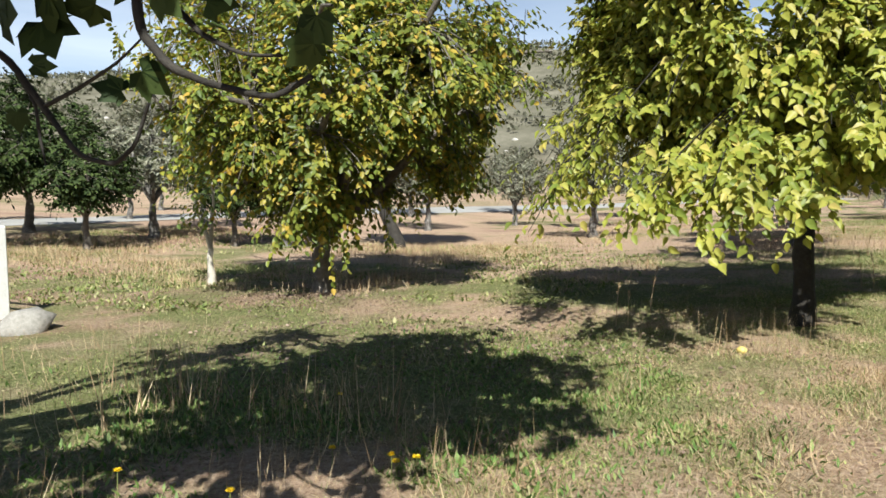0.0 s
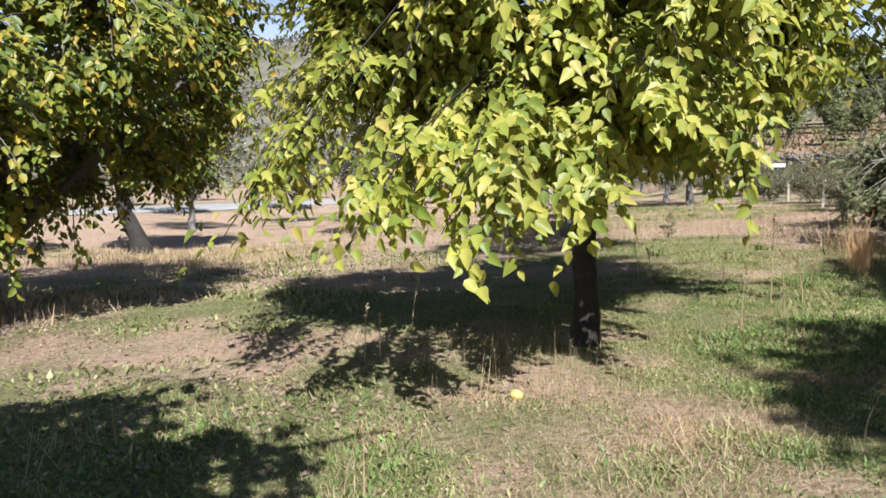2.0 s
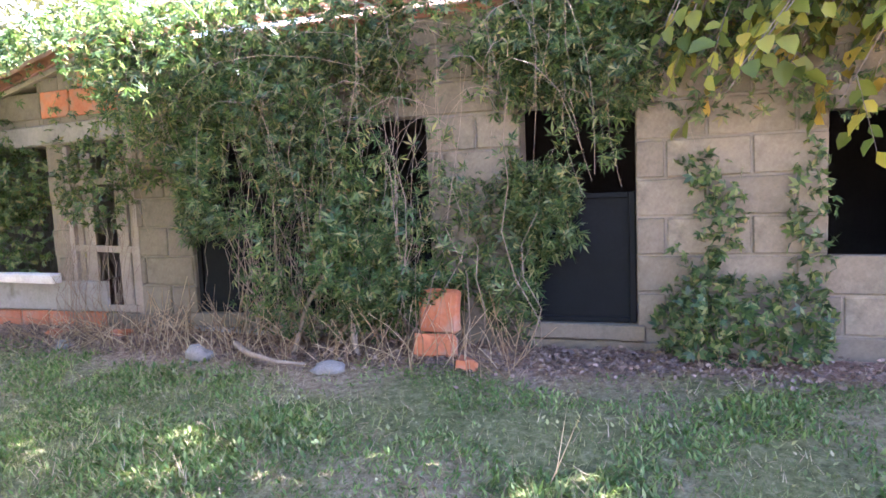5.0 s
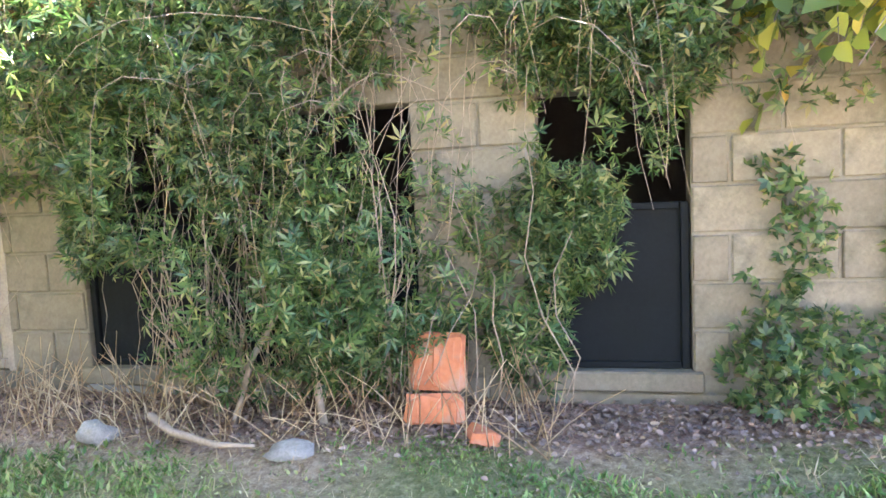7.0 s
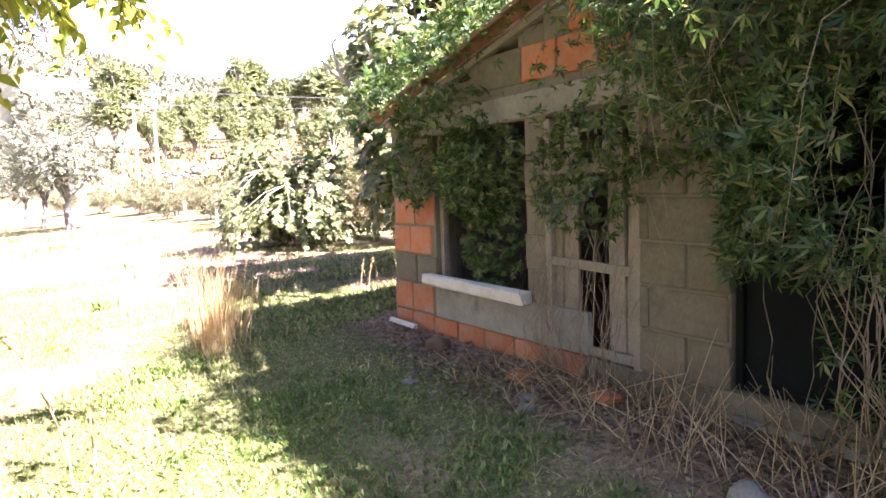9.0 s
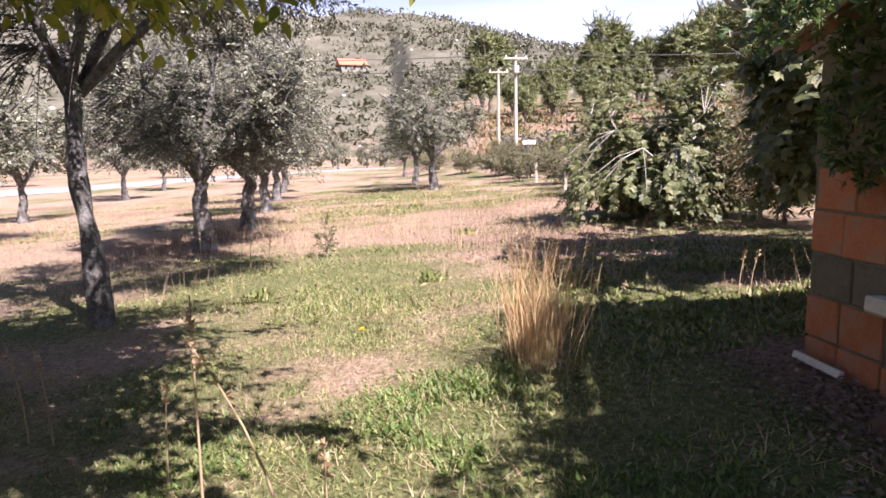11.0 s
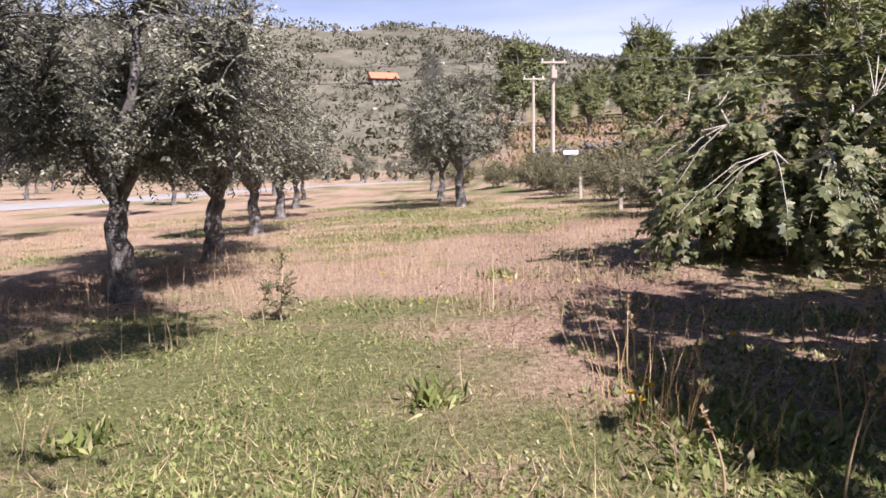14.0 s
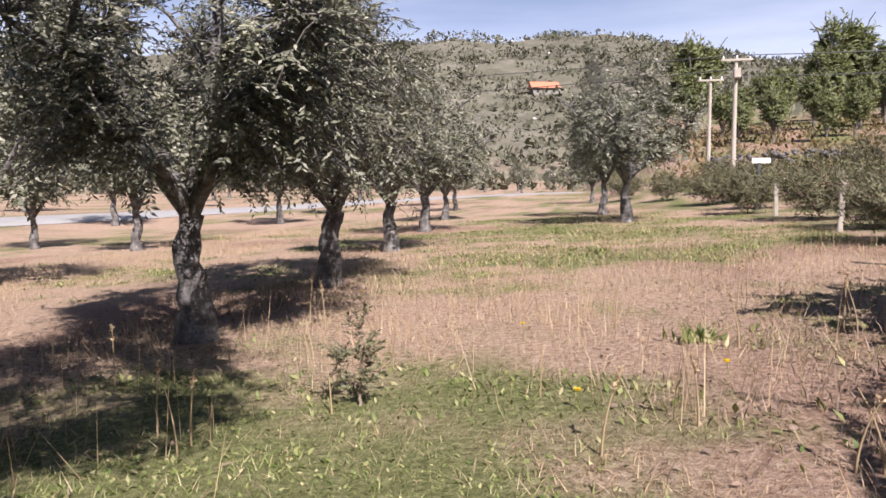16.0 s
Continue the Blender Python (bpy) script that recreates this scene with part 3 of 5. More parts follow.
house = thing("wall_west", (0, 0, 0), "overgrown block and brick wall of an old outbuilding", "wall", kind="structure")
ys = sorted({-0.5, 7.7, 8.1, 8.6, 9.1, 9.6, 10.14} | {v for o in OPEN for v in o[:2]})
for a, b in zip(ys[:-1], ys[1:]):
    m = (a + b) / 2
    top = wall_top(m) - 0.02
    hole = [o for o in OPEN if o[0] - 1e-6 <= a and b <= o[1] + 1e-6]
    if hole:
        backing("mortar_core", a, b, Z0 - 0.25, hole[0][2] - 0.002)
        backing("mortar_core", a, b, hole[0][3] + 0.002, top)
    else:
        backing("mortar_core", a, b, Z0 - 0.25, top)


def clay(y, z):
    """Where the wall is of red hollow brick."""
    return (y > 9.55 and z < 1.1) or (7.9 < y < 10.2 and z < 0.36) or (7.8 < y < 8.62 and z > 1.80)


# concrete lintels and sills
def beam(name, y0, y1, z0, h, proud, label, mat=None, tilt=0.0):
    ob = part(name, box(0.17 + proud, y1 - y0, h, 0.008, 0.003, 3), mat or M_CONCRETE, house, label)
    ob.location = (WX - proud + (0.17 + proud) / 2, (y0 + y1) / 2, z0)
    ob.rotation_euler = (tilt, 0, 0)
    return ob


beam("lintel", 7.66, 9.9, 1.625, 0.15, 0.012, "grey concrete lintel", None, -0.02)
beam("sill", 5.36, 7.27, 0.27, 0.088, 0.03, "cracked stained threshold", M_BLOCK)
beam("sill", 4.12, 4.86, 0.28, 0.088, 0.03, "cracked stained threshold", M_BLOCK)
beam("plinth", 5.36, 7.27, -0.1, 0.36, 0.008, "stained concrete plinth")
beam("plinth", 3.9, 4.86, -0.1, 0.37, 0.008, "stained concrete plinth", M_BLOCK)
beam("lintel", 4.05, 7.35, 1.625, 0.19, 0.003, "stained block lintel", M_BLOCK)
rend = part("render_coat", box(0.03, 1.5, 0.235, 0.006, 0.002, 5), M_CONCRETE, house, "grey rendered panel below the window")
rend.location = (WX + 0.006, 8.80, 0.345)

# window: bleached board, chicken wire, dark boards behind
window = thing("window_1", (WX, 9.05, 0.58), "unglazed window with chicken wire and a white board as sill", "window", kind="structure")
b = part("window_sill", box(0.085, 1.10, 0.07, 0.008, 0.004, 8), M_SILL, window, "bleached white wooden board")
b.location, b.rotation_euler = (-0.05, 0.0, -0.005), (0.012, 0, 0)
wire = Tubes(3)
for i in range(26):
    for k in range(2):
        zz = np.linspace(0.07, 0.95, 45)
        yy = -0.5 + i * 0.04 + (0.01 if (k == 0) else -0.01) * np.sign(np.sin(np.arange(45) * np.pi / 2 + 0.4 + np.pi * (i % 2)))
        wire.add(np.column_stack([np.full(45, 0.05 + 0.004 * k), yy, zz]), 0.0011, 0.0011)
part("wire_mesh", wire.mesh("wire_mesh"), M_WIRE, window)
for yy in (-0.475, 0.475):
    b = part("window_frame", box(0.05, 0.04, 1.03, 0.004), M_WOOD, window)
    b.location = (0.07, yy, 0.01)

# wooden door with gaps
door = thing("door_1", (WX, 8.05, 0.33), "broken weathered plank door tangled with dry stems", "door", kind="structure")
for i, (dy, h, t) in enumerate(((-0.27, 1.2, 0.02), (-0.16, 1.25, -0.01), (0.18, 1.22, 0.015), (0.29, 1.26, 0.0))):
    b = part("plank", box(0.025, 0.105, h, 0.004, 0.003, i), M_WOOD, door)
    b.location, b.rotation_euler = (0.05, dy, 0), (t, 0, 0)
for zz, t in ((0.02, 0.0), (0.47, 0.03), (0.98, -0.02)):
    b = part("rail", box(0.03, 0.66, 0.05, 0.004, 0.003, 4), M_WOOD, door)
    b.location, b.rotation_euler = (0.02, 0, zz), (t, 0, 0)
for yy in (-0.315, 0.315):
    b = part("jamb", box(0.06, 0.05, 1.28, 0.004), M_WOOD, door)
    b.location = (0.03, yy, 0)


# black sheet gates
def gate(name, y0, y1, z0, z1, label):
    g = thing(name, (WX + 0.06, (y0 + y1) / 2, z0), label, "door", kind="structure")
    w, h = y1 - y0, z1 - z0
    part("sheet", box(0.008, w - 0.06, h - 0.02, 0.001), M_BLACK, g)
    for yy in (-w / 2 + 0.02, w / 2 - 0.02):
        f = part("frame_bar", box(0.035, 0.035, h, 0.003), M_BLACK, g)
        f.location = (-0.01, yy, 0)
    for zz in (0.0, h - 0.03):
        f = part("frame_bar", box(0.03, w - 0.082, 0.03, 0.003), M_BLACK, g)
        f.location = (-0.01, 0, zz)
    return g


gate("door_2", 4.17, 4.815, 0.372, 1.12, "black sheet metal half door in a concrete frame")
gate("door_3", 6.35, 7.225, 0.362, 1.10, "black sheet metal half door behind creepers")
gate("door_4", 5.405, 6.33, 0.362, 1.10, "black sheet metal half door behind creepers")

# inner room: back wall, end walls, floor; indoor shade is in the dark colour
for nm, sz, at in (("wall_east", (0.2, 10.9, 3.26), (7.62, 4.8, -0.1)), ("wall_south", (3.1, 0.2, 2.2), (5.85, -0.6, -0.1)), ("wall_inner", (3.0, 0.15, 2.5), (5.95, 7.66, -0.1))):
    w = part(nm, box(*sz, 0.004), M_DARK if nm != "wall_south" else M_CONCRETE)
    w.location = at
    tagged(w, "plain block wall of the outbuilding; east and inner walls coloured shade-dark", "wall", kind="structure")
w = part("wall_north", box(3.2, 0.17, 1.81, 0.006), M_CONCRETE)
w.location = (WX + 0.19 + 1.6, 10.055, -0.1)
tagged(w, "end wall of the low lean-to", "wall", kind="structure")
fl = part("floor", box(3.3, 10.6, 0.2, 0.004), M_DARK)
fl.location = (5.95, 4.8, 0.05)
tagged(fl, "earth floor inside the outbuilding, coloured dark for shade", "floor", kind="structure")


# roofs: deck and clay tiles
def tile_mesh():
    v, q = [], []
    for i, t in enumerate((0.0, 0.42)):
        r = 0.075 - 0.012 * i
        for k in range(7):
            a = math.pi * k / 6
            for d in (0, 0.014):
                v.append((t, math.cos(a) * (r - d), math.sin(a) * (r - d) * 0.8 + 0.0))
    for k in range(6):
        a = 2 * k
        q += [(a, a + 2, a + 16, a + 14), (a + 1, a + 15, a + 17, a + 3), (a, a + 1, a + 3, a + 2)]
    return mesh_np("tile", v, q)


roof = thing("roof", (0, 0, 0), "old clay tile roof overgrown with creepers", "roof", kind="structure")
pitch = 0.27
dk = part("roof_deck", box(3.75, 8.3, 0.05, 0.004), M_TILE, roof)
dk.location, dk.rotation_euler = (5.92, 3.55, 2.18 + math.tan(pitch) * 1.87), (0, -pitch, 0)
pitch2 = 0.25
dk = part("roof_deck", box(3.5, 2.55, 0.04, 0.004), M_WOOD, roof)
dk.location, dk.rotation_euler = (5.88, 8.93, 2.02), (-pitch2, 0, 0)
for yg in (-0.6, 7.66):
    bm = bmesh.new()
    top = [bm.verts.new((x_, y_, z_)) for y_ in (yg - 0.07, yg + 0.07) for x_, z_ in ((4.4, 1.9), (7.5, 1.9), (7.5, 2.18 + (7.5 - 4.05) * math.tan(pitch)), (4.4, 2.18 + 0.35 * math.tan(pitch)))]
    bm.faces.new(top[:4][::-1])
    bm.faces.new(top[4:])
    for k_ in range(4):
        bm.faces.new((top[k_], top[(k_ + 1) % 4], top[4 + (k_ + 1) % 4], top[4 + k_]))
    part("gable_infill", bm, M_CONCRETE, roof)
TILE = tile_mesh()
TILE.materials.append(M_TILE)
tr_ = random.Random(4)
for i in range(48):
    for j in range(4):
        t = part("tile", TILE, M_TILE, roof)
        t.location = (3.93 + j * 0.36 * math.cos(pitch) + tr_.uniform(-0.03, 0.03), 7.66 - i * 0.168 + tr_.uniform(-0.012, 0.012), 2.245 + j * 0.36 * math.sin(pitch) + tr_.uniform(0, 0.012))
        t.rotation_euler = (tr_.uniform(-0.05, 0.05), -pitch, tr_.uniform(-0.04, 0.04))
for i in range(6):
    for j in range(7):
        t = part("tile", TILE, M_TILE, roof)
        t.location = (4.05 + i * 0.17 + tr_.uniform(-0.01, 0.01), 10.25 - j * 0.36 * math.cos(pitch2), 1.735 + j * 0.36 * math.sin(pitch2) + tr_.uniform(0, 0.01))
        t.rotation_euler = (0, -pitch2, -math.pi / 2 + tr_.uniform(-0.04, 0.04))

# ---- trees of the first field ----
# trunk wears the bark colour that carries crown shade
mulberry = tree("mulberry_tree", "broad tree with drooping yellow-green leaves on a trunk coloured shade-dark", on_ground(-0.17, 7.05), 1.0, (-0.25, 0.5, 2.85), (2.85, 2.3, 1.95), 9, 1500, 63, 0.084,
                (M_SHADEBARK, M_BROAD), "ovate", 0.60, trunk_r=0.085, droop=0.42, seed=3, sag=1.15, clear=0.75, twig_len=0.8, hollow_below=1.55, ragged=0.9, lumps=0.45, shell=0.7, shoot_skip=2,
                boughs=((1.0, -1.35, 1.5, 0.15, 14), (1.3, -1.3, 1.75, 0.22, 18), (1.0, -1.4, 1.95, 0.3, 22), (0.6, -1.6, 1.8, 0.22, 14), (0.45, -0.95, 1.45, 0.12, 8), (-0.05, -1.6, 1.2, 0.08, 7), (-0.45, -2.0, 1.15, 0.09, 7), (-0.9, -1.95, 1.2, 0.12, 9),
                        (-1.7, -1.5, 1.4, 0.2, 10), (-2.3, -0.6, 1.25, 0.2, 10),
                        (1.7, 1.5, 3.0, 0.5, 110), (1.6, 2.6, 2.9, 0.45, 80), (2.1, 0.5, 3.1, 0.45, 80), (0.6, 2.9, 2.7, 0.5, 60)),
                cut=lambda p: (p[:, 0] > 0.9) & (p[:, 1] > -1.1) & (p[:, 2] < 1.75) | (vnoise(p[:, 0] + p[:, 2], p[:, 1] - p[:, 2], 0.7, 3) < 0.2))
tree("mulberry_tree", "bushy tree with olive-yellow autumn leaves down to its foot", on_ground(-6.5, 8.0), 0.7, (0.2, 0.2, 3.4), (4.6, 3.7, 3.1), 10, 2500, 28, 0.098,
     (M_BARK, M_BROAD2), "broad", 0.60, trunk_r=0.13, droop=0.4, seed=5, sag=1.5, twig_len=0.6, hollow_below=0.35, ragged=1.6, lumps=0.7, shoot_skip=4, cut=lambda p: (np.hypot(p[:, 0], p[:, 1]) > 0.3 + 1.02 * p[:, 2] + 1.5 * (vnoise(p[:, 0] + 9, p[:, 1] + p[:, 2], 0.9, 2) - 0.4)) | (vnoise(p[:, 0] + p[:, 2], p[:, 1] - p[:, 2], 0.75, 3) < 0.34),
     boughs=((0.2, -0.5, 0.7, 0.4, 40), (-0.4, -0.3, 1.0, 0.4, 40), (0.5, -0.6, 1.2, 0.4, 40)))
# same shade-carrying bark on the leaning trunk
tree("mulberry_tree", "leaning tree, trunk coloured shade-dark, with a high yellow-green crown", on_ground(-10.2, 15.7), 1.5, (0.6, 0.3, 3.9), (2.7, 2.5, 2.5), 8, 700, 21, 0.15,
     (M_SHADEBARK, M_BROAD2), "broad", 0.6, trunk_r=0.17, droop=0.45, seed=6, sag=1.2, twig_len=0.7, hollow_below=1.0, ragged=1.8, lumps=0.6, shoot_skip=6, lean=(-0.55, 0.1))
dark_fig = tree("fig_tree", "dark-leaved tree, shade in its leaf colour, whose boughs overhang the grass", on_ground(-3.8, 0.2), 1.5, (2.5, 1.3, 3.05), (3.0, 2.8, 0.8), 9, 480, 14, 0.125,
     (M_BARK, M_DARKSHADELEAF), ratio=0.8, trunk_r=0.11, droop=0.3, seed=8, clear=0.7, twig_len=0.6, hollow_below=2.4, ragged=0.4, lumps=0.8,
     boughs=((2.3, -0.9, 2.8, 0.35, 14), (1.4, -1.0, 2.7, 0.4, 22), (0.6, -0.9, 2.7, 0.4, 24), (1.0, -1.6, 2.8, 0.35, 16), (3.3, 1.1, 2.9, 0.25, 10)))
tree("fig_tree", "tall tree leaning over the roof with yellow-green leaves", on_ground(5.5, 0.5), 2.2, (-0.4, 0.9, 4.5), (2.0, 2.3, 1.9), 8, 1000, 16, 0.115,
     (M_BARK, M_BROAD2), ratio=0.75, trunk_r=0.14, droop=0.4, seed=12, clear=0.9, twig_len=0.7, sag=0.8,
     boughs=((-1.6, 3.0, 1.75, 0.22, 26), (-1.7, 3.3, 1.55, 0.16, 14), (-1.6, 2.5, 1.5, 0.2, 16), (-1.75, 2.4, 1.9, 0.3, 18), (-1.5, 3.5, 2.0, 0.25, 12)))
tree("fig_tree", "large leafy fig tree rising behind the lean-to", on_ground(5.9, 12.0), 0.6, (0, 0, 2.1), (1.9, 1.75, 1.75), 9, 430, 21, 0.12,
     (M_PALEBARK, M_FIG), "lobed", 0.55, trunk_r=0.11, droop=0.35, seed=23, stems=2, twig_len=0.5, sag=0.9, hollow_below=0.3, lumps=0.5, cut=lambda p: (p[:, 0] < 0.66 * p[:, 1] - 1.15) & (p[:, 1] > -1.5) | (p[:, 1] < -1.6) & (p[:, 2] < 1.9),
     boughs=((-0.9, -1.0, 1.95, 0.25, 16), (-1.2, -1.3, 1.8, 0.2, 12), (-0.4, -1.5, 2.2, 0.25, 14), (0.1, -1.2, 2.3, 0.3, 12)))
tree("young_tree", "slender young tree with a pale forked trunk", on_ground(-8.9, 8.05), 0.6, (0, 0, 1.5), (0.7, 0.7, 0.7), 3, 30, 10, 0.10,
     (M_PALEBARK, M_BROAD2), trunk_r=0.055, seed=9)

citrus = tree("citrus_tree", "small dark-leaved fruit tree on a thin trunk", on_ground(-15.9, 10.5), 0.8, (0, 0, 2.0), (1.5, 1.5, 1.25), 6, 220, 28, 0.115,
              (M_BARK, M_DARKSHADELEAF), ratio=0.5, trunk_r=0.08, droop=0.25, seed=27, twig_len=0.5, sag=0.5, hollow_below=0.9, shoot_skip=5, group="dark fruit trees", category="fruit tree")
for x, y, turn, s in ((-17.4, 8.6, 90, 1.25), (-20, 11.5, 200, 1.4), (-23, 9, 20, 1.3), (-14.4, 13.9, 280, 0.9)):
    g = on_ground(x, y)
    copy_thing(citrus, pose(g.x, g.y, g.z, 0, 0, turn)).scale = (s, s, s)

# ---- olives ----
olive = tree("olive_tree", "gnarled old olive tree with grey-green leaves and a rough grey trunk", on_ground(-0.63, 16.9), 1.0, (0.1, 0, 2.35), (2.6, 2.4, 1.6), 7, 1350, 44, 0.054,
             (M_OLIVEBARK, M_OLIVE), "narrow", 0.36, trunk_r=0.115, droop=0.05, bark_wobble=0.6, seed=11, lumps=0.6, twig_len=0.55, sag=0.9, group="olive trees in the field", category="olive tree", hollow_below=0.95, ragged=0.9, shoot_skip=3)
olive_b = tree("olive_tree", "gnarled old olive tree with grey-green leaves and a rough grey trunk", on_ground(-0.6, 19.7), 0.9, (-0.1, 0.1, 2.3), (2.6, 2.4, 1.65), 7, 1250, 44, 0.055,
               (M_OLIVEBARK, M_OLIVE), "narrow", 0.36, trunk_r=0.11, droop=0.05, bark_wobble=0.6, seed=14, lumps=0.65, twig_len=0.55, sag=0.7, group="olive trees in the field", category="olive tree", lean=(0.12, 0.05), hollow_below=0.9, ragged=0.9, shoot_skip=3)
olive_mid = tree("olive_tree", "gnarled old olive tree with a round grey-green crown", on_ground(-1.0, 24.0), 0.9, (0, 0, 2.3), (2.4, 2.4, 1.6), 7, 560, 33, 0.08,
                 (M_OLIVEBARK, M_OLIVE), "narrow", 0.36, trunk_r=0.11, droop=0.05, shoot=0.28, shoot_skip=4, bark_wobble=0.6, seed=19, lumps=0.6, twig_len=0.6, sag=0.8, group="olive trees in the field", category="olive tree", hollow_below=1.0, ragged=0.8)
olive_far = tree("olive_tree", "olive tree with a round grey-green crown", on_ground(-13.2, 14.6), 0.9, (0, 0, 2.3), (2.0, 2.0, 1.45), 5, 240, 22, 0.125,
                 (M_OLIVEBARK, M_OLIVE), "narrow", 0.38, trunk_r=0.10, droop=0.05, shoot=0.38, shoot_skip=12, twig_skip=2, bark_wobble=0.6, seed=17, lumps=0.5, twig_len=0.6, sag=0.6, group="olive trees in the field", category="olive tree", hollow_below=1.0, ragged=0.7)
tree("olive_tree", "tall old olive tree whose crown spreads high over the grass", on_ground(-0.27, 12.4), 1.75, (0.8, 0.4, 3.3), (2.5, 2.3, 1.25), 8, 1300, 33, 0.058,
     (M_OLIVEBARK, M_OLIVE), "narrow", 0.36, trunk_r=0.07, droop=0.1, bark_wobble=0.7, seed=15, lumps=0.5, twig_len=0.55, sag=0.5, group="olive trees in the field", category="olive tree", hollow_below=1.5, ragged=0.9, shoot_skip=3, clear=0.9,
     lean=(-0.1, 0.05), cut=lambda p: (p[:, 0] > 0.2) & (p[:, 2] < 2.3 + 0.15 * p[:, 0]), boughs=((-0.9, 0.3, 1.9, 0.5, 60), (-1.4, -0.3, 2.1, 0.5, 60)))
FAR = ((3.1, 34.5), (3.0, 50), (-3.4, 44), (-17, 13.3), (-13.5, 23), (-8.2, 27), (-20.5, 21), (-9.5, 38), (-15.5, 36), (-24, 34), (-20, 50), (-26, 62), (-14, 62), (-27, 14), (-21, 6), (-6.5, 52),
       (-18.5, 16.5), (-23, 17), (-12, 28), (-18, 29), (-6.2, 20.5), (-30, 24), (-10, 45), (-25, 42), (-16, 78), (-4, 90), (-30, 72), (1.5, 98), (-9, 96), (-14, 101), (5, 103), (-20, 92), (-1, 104), (-6, 108))
vary = random.Random(12)
for src, x, y, turn, s in [(olive_mid, -1.6, 29.6, 200, 1.05), (olive_mid, -2.4, 36.5, 150, 1.0), (olive_mid, 3.5, 30.0, 300, 1.12)] + [(olive_far, x, y, vary.uniform(0, 360), vary.uniform(0.92, 1.2)) for x, y in FAR]:
    g = on_ground(x, y)
    copy_thing(src, pose(g.x, g.y, g.z, 0, 0, turn)).scale = (s, s, s)

# ---- fig and shrubs by the far end of the outbuilding ----
tree("fig_tree", "spreading fig tree with large lobed leaves and pale bare branches", on_ground(6.0, 16.9), 0.3, (0, 0, 0.9), (1.5, 1.5, 0.85), 10, 260, 21, 0.10,
     (M_PALEBARK, M_FIG), "lobed", 0.55, trunk_r=0.07, droop=0.35, seed=21, stems=2, twig_len=0.45, sag=0.7, lumps=0.6, shell=0.3, hollow_below=0.12, twig_r=0.010,
     boughs=((1.2, -0.8, 0.5, 0.3, 26), (-1.25, -0.5, 0.35, 0.25, 22), (0.45, -0.6, 1.75, 0.2, 20), (-0.55, -0.3, 1.45, 0.25, 20), (1.5, -0.1, 1.2, 0.3, 20), (-0.2, -1.4, 0.45, 0.25, 20)))
for x, y, r, h, m, sd, lab in ((6.9, 15.0, 1.15, 1.35, M_BROWNSHRUB, 31, "tall brownish-green shrub on the field edge"), (7.6, 13.6, 1.2, 1.1, M_SHRUB, 32, "twiggy grey-green bush on the field edge"),
                               (8.6, 17.5, 1.6, 1.7, M_SHRUB, 34, "twiggy grey-green bush on the field edge"), (8.6, 10.0, 1.6, 2.4, M_FIG, 36, "leafy green bush behind the outbuilding")):
    tree("bush", lab, on_ground(x, y), 0.15, (0, 0, h * 0.75), (r, r, h * 0.8), 6, 240, 33, 0.068, (M_TWIG, m), "narrow", 0.4, trunk_r=0.03, droop=0.1, seed=sd, twig_len=0.5, shell=0.4, sag=0.5, category="bush", hollow_below=0.05, shoot_skip=4)

FLOWERS = [(-2.68, 1.86, 0.14), (-2.05, 2.57, 0.1), (-1.7, 2.56, 0.12), (-1.66, 2.54, 0.1), (-1.6, 2.62, 0.1), (-2.13, 1.99, 0.1), (-2.61, 3.36, 0.1), (1.2, 5.2, 0.1), (2.86, 11.15, 0.2), (1.85, 11.15, 0.1), (3.19, 12.64, 0.15), (3.23, 12.64, 0.12), (3.24, 12.57, 0.2), (0.2, 18.62, 0.1), (1.97, 16.76, 0.12), (2.35, 15.24, 0.1), (3.09, 15.64, 0.12), (4.0, 13.51, 0.12)]
LOW_BOUGHS = [([(-3.7, 0.25, 1.5), (-2.5, 0.85, 2.05), (-1.48, 1.0, 1.85), (-1.31, 1.0, 1.66), (-1.30, 1.0, 1.57), (-1.21, 1.0, 1.49), (-1.10, 1.0, 1.45), (-0.93, 1.0, 1.41), (-0.85, 1.02, 1.45)], 0.016),
              ([(-2.5, 0.85, 2.05), (-1.35, 1.05, 1.75), (-1.24, 1.05, 1.62), (-1.17, 1.05, 1.56), (-1.05, 1.05, 1.51), (-0.95, 1.05, 1.50)], 0.010),
              ([(-2.9, 0.65, 1.9), (-1.95, 0.9, 1.7), (-1.79, 1.0, 1.55), (-1.66, 1.0, 1.43), (-1.53, 1.0, 1.31), (-1.40, 1.0, 1.29), (-1.33, 1.0, 1.33), (-1.28, 1.0, 1.42)], 0.011),
              ([(-1.79, 1.0, 1.55), (-1.69, 1.0, 1.44), (-1.68, 1.0, 1.36), (-1.66, 1.0, 1.29)], 0.007),
              ([(-1.66, 1.0, 1.43), (-1.55, 1.02, 1.47), (-1.42, 1.03, 1.52), (-1.31, 1.03, 1.58)], 0.006)]
LOW_LEAVES = [(-1.74, 1.66, 0.16), (-1.66, 1.63, 0.15), (-1.80, 1.60, 0.15), (-1.62, 1.52, 0.06), (-1.13, 1.62, 0.12), (-1.04, 1.64, 0.11), (-0.66, 1.61, 0.10), (-0.75, 1.62, 0.10), (-0.87, 1.57, 0.10), (-0.98, 1.53, 0.09),
              (-1.31, 1.49, 0.10), (-1.83, 1.43, 0.07), (-0.82, 1.50, 0.08), (-1.20, 1.64, 0.10), (-1.36, 1.45, 0.08), (-1.50, 1.66, 0.12), (-1.42, 1.69, 0.11), (-0.92, 1.66, 0.12), (-1.60, 1.69, 0.13)]


